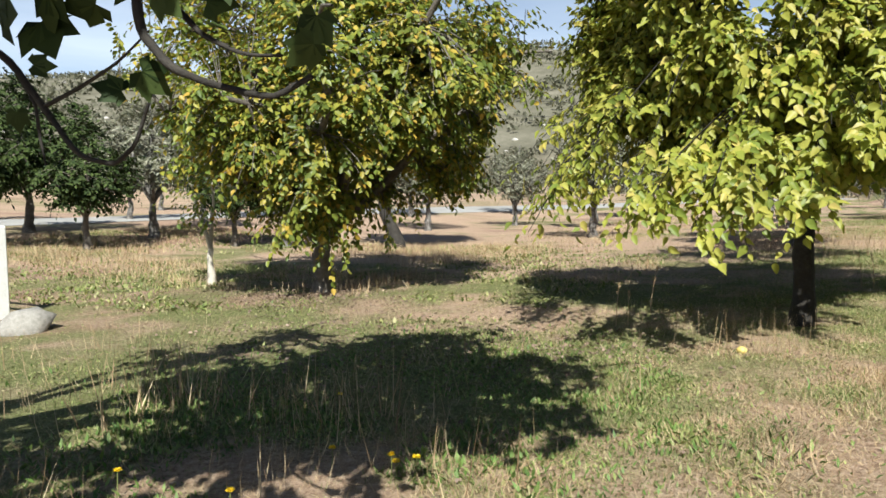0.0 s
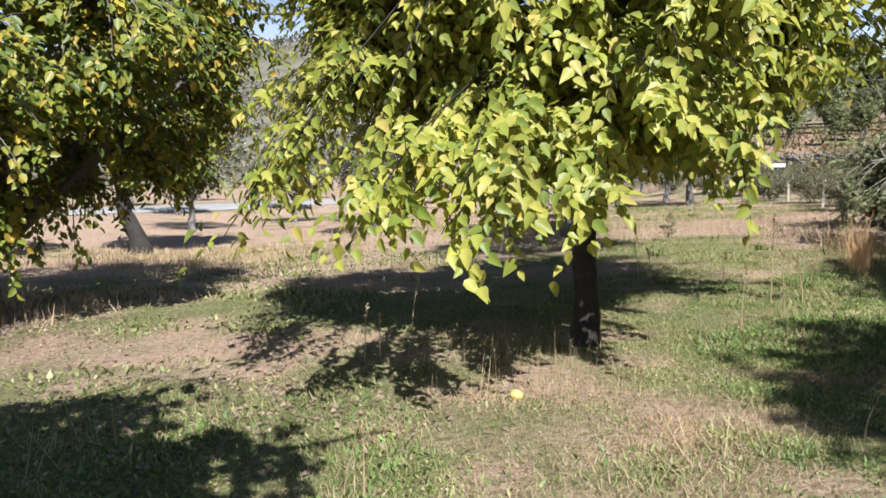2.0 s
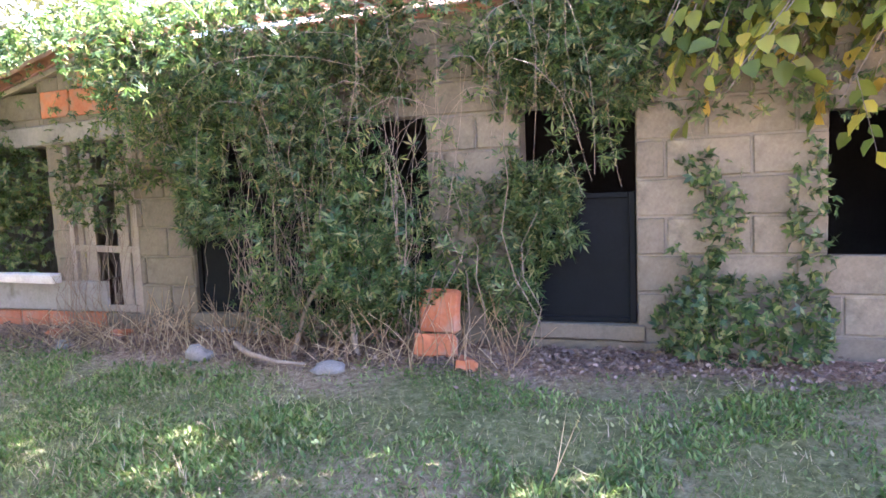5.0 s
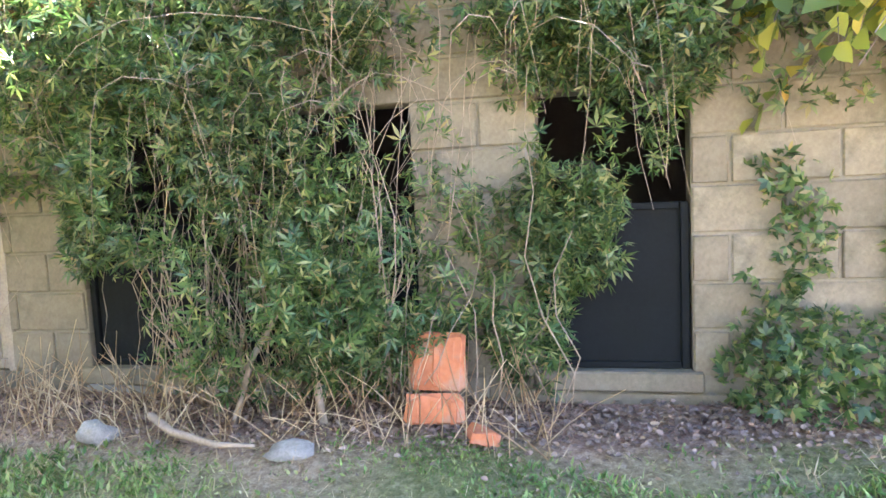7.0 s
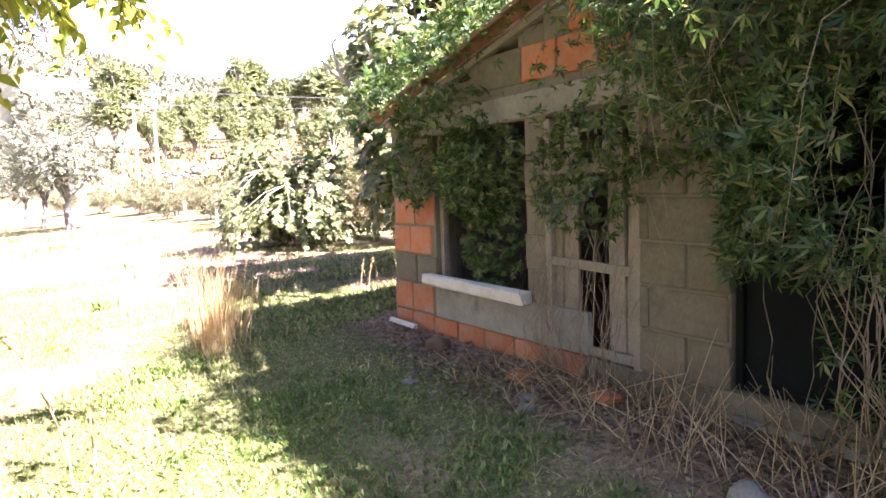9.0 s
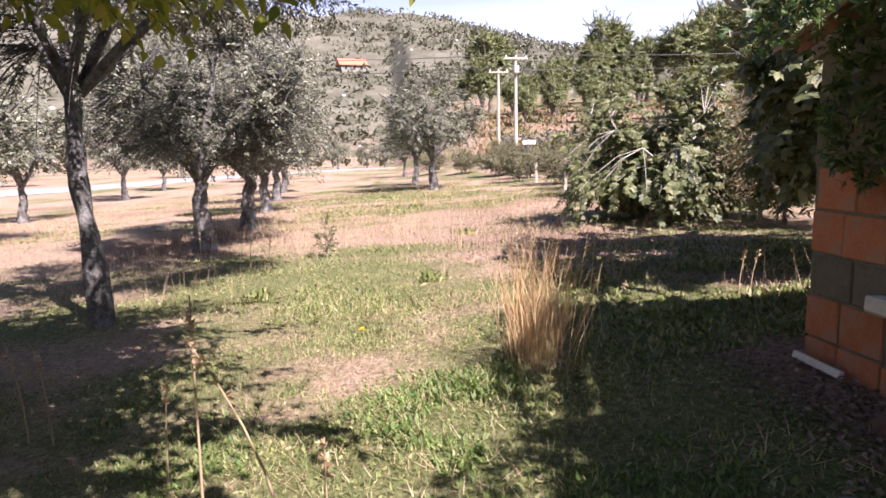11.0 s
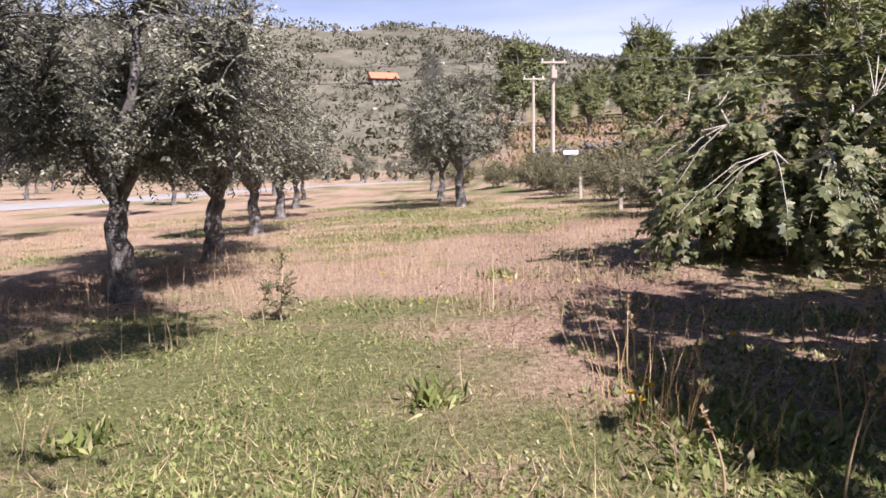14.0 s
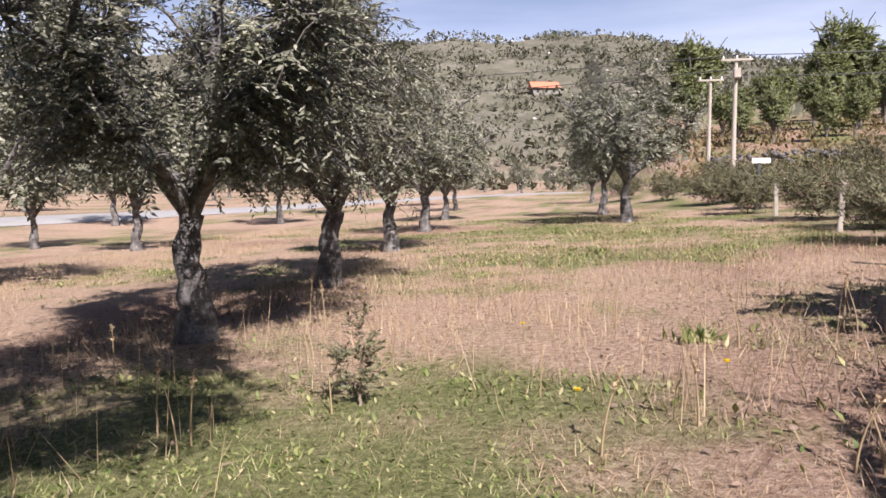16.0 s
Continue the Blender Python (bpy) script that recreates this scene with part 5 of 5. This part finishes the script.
# ---- grass, weeds, litter ----
def field_points(n, near=0.7):
    """Points on the field, densest beside the line walked."""
    k = int(n * near)
    i = rng.integers(0, len(PATH) - 1, k)
    f = rng.random((k, 1))
    p = PATH[i] * (1 - f) + PATH[i + 1] * f
    ahead = rng.gamma(2.0, 1.15, k)
    a = rng.uniform(-0.9, 3.2, k)
    x1, y1 = p[:, 0] - ahead * np.cos(a) * 1.15, p[:, 1] + 0.6 + ahead * np.sin(a) * 1.3
    x2, y2 = rng.uniform(-10, 6.5, n - k), rng.uniform(0.5, 27, n - k)
    x, y = np.concatenate([x1, x2]), np.concatenate([y1, y2])
    ok = ~((x > 4.05) & (y < 10.25)) & (x > -12) & (x < 9)
    return x[ok], y[ok]


def ground_cover(name, label, category, n, keep, length, ratio, lie, material, shape="blade", near=0.7, area=None):
    x, y = field_points(n, near)
    if area:
        x, y = rng.uniform(area[0], area[1], n), rng.uniform(area[2], area[3], n)
    ok = rng.random(len(x)) < keep(x, y)
    x, y = x[ok], y[ok]
    m = len(x)
    d = np.hypot(x - 1, np.maximum(0, y - 14))
    pos = np.column_stack([x, y, gz(x, y) - 0.004])
    a = rng.uniform(0, 6.283, m)
    t = lie[0] + (lie[1] - lie[0]) * rng.random(m)
    ax = np.column_stack([np.cos(a) * np.cos(t), np.sin(a) * np.cos(t), np.sin(t)])
    up = np.column_stack([-np.cos(a) * np.sin(t), -np.sin(a) * np.sin(t), np.cos(t)]) + rng.normal(size=(m, 3)) * 0.3
    ln = rng.uniform(length[0], length[1], m) * (0.6 + 0.8 * vnoise(x, y, 0.5, 5))
    me = leaves(name, pos, ax, ln, shape, ratio, up=up)
    return tagged(part(name, me, material), label, category, kind="stuff")


ground_cover("green_grass", "short green grass growing in patches over the field", "grass", 280000, lambda x, y: 0.08 + 0.92 * greenness(x, y), (0.02, 0.06), 0.11, (0.3, 1.3), M_GRASS)
ground_cover("weeds", "low broad-leaved green weeds in the grass", "weeds", 300000, lambda x, y: greenness(x, y) * sstep(0.36, 0.56, fbm(x, y, 0.55, 3)), (0.012, 0.035), 0.5, (0.05, 0.9), M_GRASS, "narrow")
ground_cover("dry_grass", "short bleached dry grass over the field", "grass", 260000, lambda x, y: 0.25 + 0.75 * (1 - greenness(x, y)), (0.03, 0.10), 0.045, (0.05, 0.9), M_DRY)
ground_cover("dry_stubble", "upright thin dry grass stems in the field", "grass", 16000, lambda x, y: sstep(0.5, 0.72, fbm(x, y, 1.9, 4)) * sstep(3.4, 2.6, np.where(y < 10, x, 0)), (0.15, 0.42), 0.012, (1.0, 1.5), M_DRY, "blade", 0.5)

ground_cover("lush_grass", "fresh green grass and clover in the shade of the wall", "grass", 95000, lambda x, y: np.clip(greenness(x, y) * 1.4 - 0.1, 0, 1) * sstep(0.40, 0.58, fbm(x + 5, y, 0.42, 4)), (0.018, 0.048), 0.27, (0.3, 1.3), M_FRESH, "narrow", 0, (0.6, 3.8, 3.0, 10.6))
ground_cover("field_grass", "thin dry grass standing across the open field", "grass", 60000, lambda x, y: sstep(0.34, 0.62, fbm(x, y, 2.3, 4)), (0.05, 0.18), 0.035, (0.4, 1.4), M_DRY, "blade", 0, (-8.5, 6.5, 16, 36))
ground_cover("field_weeds", "scattered low green weeds across the open field", "weeds", 60000, lambda x, y: greenness(x, y), (0.025, 0.065), 0.4, (0.2, 1.2), M_GRASS, "narrow", 0, (-8.5, 6.5, 15, 34))
ground_cover("brown_weeds", "withered reddish-brown weeds along the field edge", "weeds", 60000, lambda x, y: np.exp(-(((x - 4.0) / 1.3) ** 2 + ((y - 15.0) / 3.5) ** 2)) + 0.8 * np.exp(-(((x + 0.9) / 0.9) ** 2 + ((y - 18.0) / 5.0) ** 2)), (0.03, 0.12), 0.06, (0.2, 1.3), M_LITTER, "narrow", 0, (-3.5, 7, 9.5, 26))

ground_cover("shade_weeds", "lush green weeds in the shade of the fig", "weeds", 80000, lambda x, y: sstep(0.36, 0.56, fbm(x + 4, y, 0.7, 2)) * np.exp(-(((x + 2.3) / 1.7) ** 2 + ((y - 3.2) / 1.6) ** 2)), (0.02, 0.065), 0.3, (0.3, 1.4), M_FRESH, "narrow", 0, (-6, 1.2, 1.0, 7.5))
ground_cover("shade_straw", "thin dry grass standing between green weeds", "grass", 5500, lambda x, y: sstep(0.42, 0.66, fbm(x, y + 7, 1.1, 2)) * np.exp(-(((x + 3.0) / 2.2) ** 2 + ((y - 2.9) / 1.5) ** 2)), (0.16, 0.46), 0.016, (0.9, 1.5), M_DRY, "blade", 0, (-7, 0.6, 1.2, 6))
ground_cover("edge_weeds", "rank dark green weeds in the shade beyond the lean-to", "weeds", 34000, lambda x, y: sstep(0.36, 0.55, fbm(x + 2, y, 0.7, 1)) * sstep(2.9, 3.5, x) * sstep(15.5, 13.0, y), (0.02, 0.07), 0.36, (0.3, 1.3), M_GRASS, "narrow", 0, (2.8, 6.6, 10.3, 15.5))
ground_cover("meadow_straw", "pale dry grass in strips beyond the first trees", "grass", 52000, lambda x, y: sstep(0.40, 0.62, fbm(x * 0.5, y, 1.5, 4)), (0.06, 0.24), 0.05, (0.5, 1.45), M_DRY, "blade", 0, (-19, -2.5, 7.5, 17))
ground_cover("meadow_weeds", "low green weeds under the far trees", "weeds", 40000, lambda x, y: sstep(0.42, 0.6, fbm(x * 0.6, y, 1.9, 1)), (0.03, 0.09), 0.4, (0.2, 1.2), M_GRASS, "narrow", 0, (-19, -2.5, 5.5, 17))


def litter(name, label, n, spots, size, material):
    pts = np.concatenate([np.column_stack([rng.normal(size=int(n * w)) * sx + x, rng.normal(size=int(n * w)) * sy + y]) for x, y, sx, sy, w in spots])
    pts = pts[~((pts[:, 0] > 4.12) & (pts[:, 1] < 10.2))]
    m = len(pts)
    p3 = np.column_stack([pts, gz(pts[:, 0], pts[:, 1]) + 0.004 + 0.025 * rng.random(m)])
    a = rng.uniform(0, 6.283, m)
    ax = np.column_stack([np.cos(a), np.sin(a), rng.normal(size=m) * 0.3])
    tagged(part(name, leaves(name, p3, ax, size * rng.uniform(0.5, 1.3, m), "broad", 0.6), material), label, "leaf litter", kind="stuff")


litter("leaf_litter", "brown fallen leaves and twigs along the wall", 15000, [(3.93, 4.5, 0.16, 1.0, 0.3), (3.9, 6.3, 0.18, 1.0, 0.3), (3.88, 8.6, 0.2, 0.9, 0.3), (5.0, 12.5, 0.8, 1.2, 0.1)], 0.028, M_LITTER)
litter("fallen_leaves", "reddish fallen leaves under the trees", 6500, [(-6.3, 7.4, 1.0, 0.7, 0.35), (-3.6, 5.0, 1.2, 0.9, 0.2), (-1.8, 5.4, 0.7, 0.5, 0.1), (-1.0, 16.5, 0.6, 2.0, 0.15), (4.2, 15.5, 0.8, 1.6, 0.2)], 0.034, M_LITTER)


tree("weed_bush", "knee-high grey-green weed standing in dry grass", on_ground(1.26, 15.3), 0.05, (0, 0, 0.22), (0.16, 0.16, 0.24), 5, 40, 22, 0.03, (M_TWIG, M_SHRUB), "narrow", 0.4, trunk_r=0.008, droop=-0.1, seed=61,
     twig_len=0.2, shell=0.3, shoot=0.08, category="weed", hollow_below=0.02)
for x, y in ((2.67, 22.4), (3.1, 16.6), (0.9, 12.9), (2.4, 13.1)):
    n_ = 90
    g = on_ground(x, y)
    ob = part("green_clump", leaves("green_clump", rng.normal(size=(n_, 3)) * [0.06, 0.06, 0.0], rng.normal(size=(n_, 3)) * 0.6 + [0, 0, 0.8], rng.uniform(0.05, 0.13, n_), "narrow", 0.25), M_GRASS)
    ob.location = g
    tagged(ob, "small round clump of fresh green grass", "grass clump", "green clumps", "stuff")

# tall straw tufts and stalks
def tuft(name, label, spots, material, category="dry grass", width=0.009):
    for x, y, n, h, spread in spots:
        g = on_ground(x, y)
        u = rng.normal(size=(n, 2)) * spread
        pos = np.column_stack([g.x + u[:, 0], g.y + u[:, 1], gz(g.x + u[:, 0], g.y + u[:, 1]) - 0.01]) - np.array(g)
        ax = np.column_stack([u[:, 0] * 0.6 + rng.normal(size=n) * 0.14, u[:, 1] * 0.6 + rng.normal(size=n) * 0.14, np.ones(n)])
        ob = part(name, leaves(name, pos, ax, h * rng.uniform(0.5, 1.15, n), "narrow", width, up=rng.normal(size=(n, 3))), material)
        ob.location = g
        tagged(ob, label, category, "tufts of dry grass", "stuff")


tuft("straw_tuft", "tall tuft of golden dry straw standing in the grass", [(2.80, 10.3, 230, 0.70, 0.07), (2.95, 10.7, 120, 0.52, 0.10), (2.98, 11.25, 150, 0.42, 0.13), (3.3, 12.6, 90, 0.4, 0.25), (3.6, 13.6, 80, 0.35, 0.3)], M_STRAW, width=0.007)
tuft("grass_tuft", "loose tuft of pale dry grass", [(-3.0, 8.9, 60, 0.45, 0.3), (-3.8, 9.3, 60, 0.4, 0.35), (-2.6, 9.8, 60, 0.4, 0.4), (-4.2, 3.0, 90, 0.4, 0.35), (-2.6, 3.2, 60, 0.35, 0.25), (-3.3, 2.6, 80, 0.4, 0.3), (-2.2, 2.3, 60, 0.3, 0.25), (-5.2, 3.8, 80, 0.4, 0.4), (-1.7, 2.9, 40, 0.28, 0.2), (-8.5, 10.5, 50, 0.4, 0.4), (0.9, 16.0, 60, 0.4, 0.4), (2.3, 17.0, 70, 0.4, 0.5), (1.6, 19.0, 80, 0.4, 0.6),
                                                    (2.9, 15.3, 50, 0.4, 0.3), (0.4, 18.0, 50, 0.45, 0.4), (3.2, 19.5, 60, 0.35, 0.5), (-1.4, 2.6, 30, 0.3, 0.2)], M_DRY)


def stalk(x, y, h, lx, ly, head=True, mat=None):
    g = on_ground(x, y, -0.01)
    s = thing("dry_stalk", g, "tall thin dry weed stalk in the grass", "weed stalk", "dry weed stalks")
    t = Tubes(4)
    u = np.linspace(0, 1, 7)
    t.add(np.column_stack([lx * u * u, ly * u * u, h * u]), 0.006, 0.002)
    part("stem", t.mesh("stem"), mat or M_DRY, s)
    if head:
        m = 26
        f = rng.uniform(0.75, 1.0, m)
        tagged(part("seed_head", leaves("seed_head", np.column_stack([lx * f * f, ly * f * f, h * f]), rng.normal(size=(m, 3)) + [0, 0, 0.8], rng.uniform(0.015, 0.03, m), "narrow", 0.6), mat or M_DRY, s), kind="stuff")


for a in ((-1.75, 6.6, 0.42, 0.02, 0.0), (-1.64, 6.62, 0.34, 0.0, 0.0), (-1.6, 7.4, 0.5, 0.06, 0.0), (1.35, 7.6, 0.62, -0.05, 0.0), (1.0, 7.4, 0.5, 0.02, 0.0), (1.51, 8.7, 0.85, 0.0, 0.0), (1.76, 8.62, 0.75, -0.25, 0.0),
          (1.85, 8.7, 0.42, 0.0, 0.0), (1.2, 9.35, 0.42, 0.02, 0.0), (0.40, 9.95, 0.45, -0.06, 0.0), (0.53, 9.9, 0.45, -0.05, 0.0), (1.1, 5.2, 0.28, 0.12, 0.05), (0.44, 14.8, 0.38, 0.02, 0), (0.66, 14.72, 0.36, 0.03, 0), (-0.3, 15.5, 0.4, 0, 0),
          (0.1, 17.5, 0.45, 0.04, 0), (0.35, 17.2, 0.4, -0.03, 0), (3.6, 11.9, 0.45, 0.1, 0), (3.9, 12.4, 0.5, -0.12, 0), (4.3, 13.0, 0.5, 0.1, 0), (3.4, 13.4, 0.4, 0.0, 0.0)):
    stalk(*a)
sk = random.Random(21)
for k in range(18):      # short pale seed stalks in the shade beyond the lean-to
    stalk(sk.uniform(3.3, 4.9), sk.uniform(11.0, 13.8), sk.uniform(0.14, 0.36), sk.uniform(-0.08, 0.08), sk.uniform(-0.05, 0.05))
for k in range(16):      # and across the dry field
    stalk(sk.uniform(0.3, 4.2), sk.uniform(14.5, 18.5), sk.uniform(0.2, 0.42), sk.uniform(-0.1, 0.1), sk.uniform(-0.05, 0.05), k % 2 == 0)


def flower(x, y, h):
    g = on_ground(x, y, -0.01)
    f = thing("yellow_flower", g, "yellow dandelion flower on a thin stalk in the grass", "flower", "yellow flowers")
    t = Tubes(4)
    t.add([(0, 0, 0), (0.01, 0, h * 0.5), (0.0, 0.01, h)], 0.003, 0.002)
    part("stem", t.mesh("stem"), M_GRASS, f)
    m = 26
    a = np.linspace(0, 12.56, m)
    part("flower_head", leaves("flower_head", np.tile([0, 0.01, h], (m, 1)), np.column_stack([np.cos(a), np.sin(a), np.where(np.arange(m) < 13, 0.25, 0.8)]), np.full(m, 0.022), "narrow", 0.5), M_YELLOW, f)


for x, y, h in FLOWERS:
    flower(x, y, h)
for x, y in ((-0.53, 5.68),):
    bm = bmesh.new()
    bmesh.ops.create_uvsphere(bm, u_segments=14, v_segments=9, radius=0.034, matrix=Matrix.Diagonal((1.15, 1, 0.85, 1)))
    o = part("fallen_fruit", bm, M_FRUIT, smooth=True)
    o.location = on_ground(x, y, 0.022)
    tagged(o, "pale yellow fallen fruit in the grass", "fruit", "fallen fruit")


# ---- blocks and bricks of the wall ----
CACHE = {}


def piece(name, y0, y1, z0, h, material, proud):
    key = (name, round(y1 - y0, 2), round(h, 3))
    if key not in CACHE:
        bm = box(0.05, key[1], h, 0.007, 0.0025, len(CACHE))
        me = bpy.data.meshes.new(name)
        bm.to_mesh(me)
        bm.free()
        me.materials.append(material)
        CACHE[key] = me
    o = new(name, CACHE[key])
    o.parent = house
    o.location = (WX + 0.025 - proud, (y0 + y1) / 2, z0)


wr = random.Random(9)
BEAMS = [(7.66, 9.9, 1.60, 1.80), (4.05, 7.35, 1.63, 1.84), (5.36, 7.27, -0.2, 0.36), (3.9, 4.86, -0.2, 0.37), (8.06, 9.54, 0.33, 0.6)]
for k in range(11):
    z0 = 0.135 + k * COURSE
    z1 = z0 + COURSE - 0.012
    cuts = [(a, b) for a, b, lo, hi in OPEN + BEAMS if lo < z1 - 0.05 and hi > z0 + 0.05]
    y = -0.5 + (0.21 if k % 2 else 0.0)
    while y < 10.14:
        ln = 0.30 if clay(y + 0.15, z0 + 0.1) else 0.43
        a, b = max(y, -0.5), min(y + ln - 0.012, 10.14)
        y += ln
        spans = [(a, b)]
        for ca, cb in cuts:
            spans = [s for p_, q_ in spans for s in (((p_, min(q_, ca)),) if p_ < ca else ()) + (((max(p_, cb), q_),) if q_ > cb else ())]
        for p_, q_ in spans:
            m = (p_ + q_) / 2
            if q_ - p_ < 0.05 or z1 > wall_top(m) + 0.03:
                continue
            red = clay(m, z0 + 0.1) and not (m > 9.55 and wr.random() < 0.35)
            piece("brick" if red else "block", p_, q_, z0, COURSE - 0.012, M_BRICK if red else M_BLOCK, wr.uniform(-0.004, 0.006))
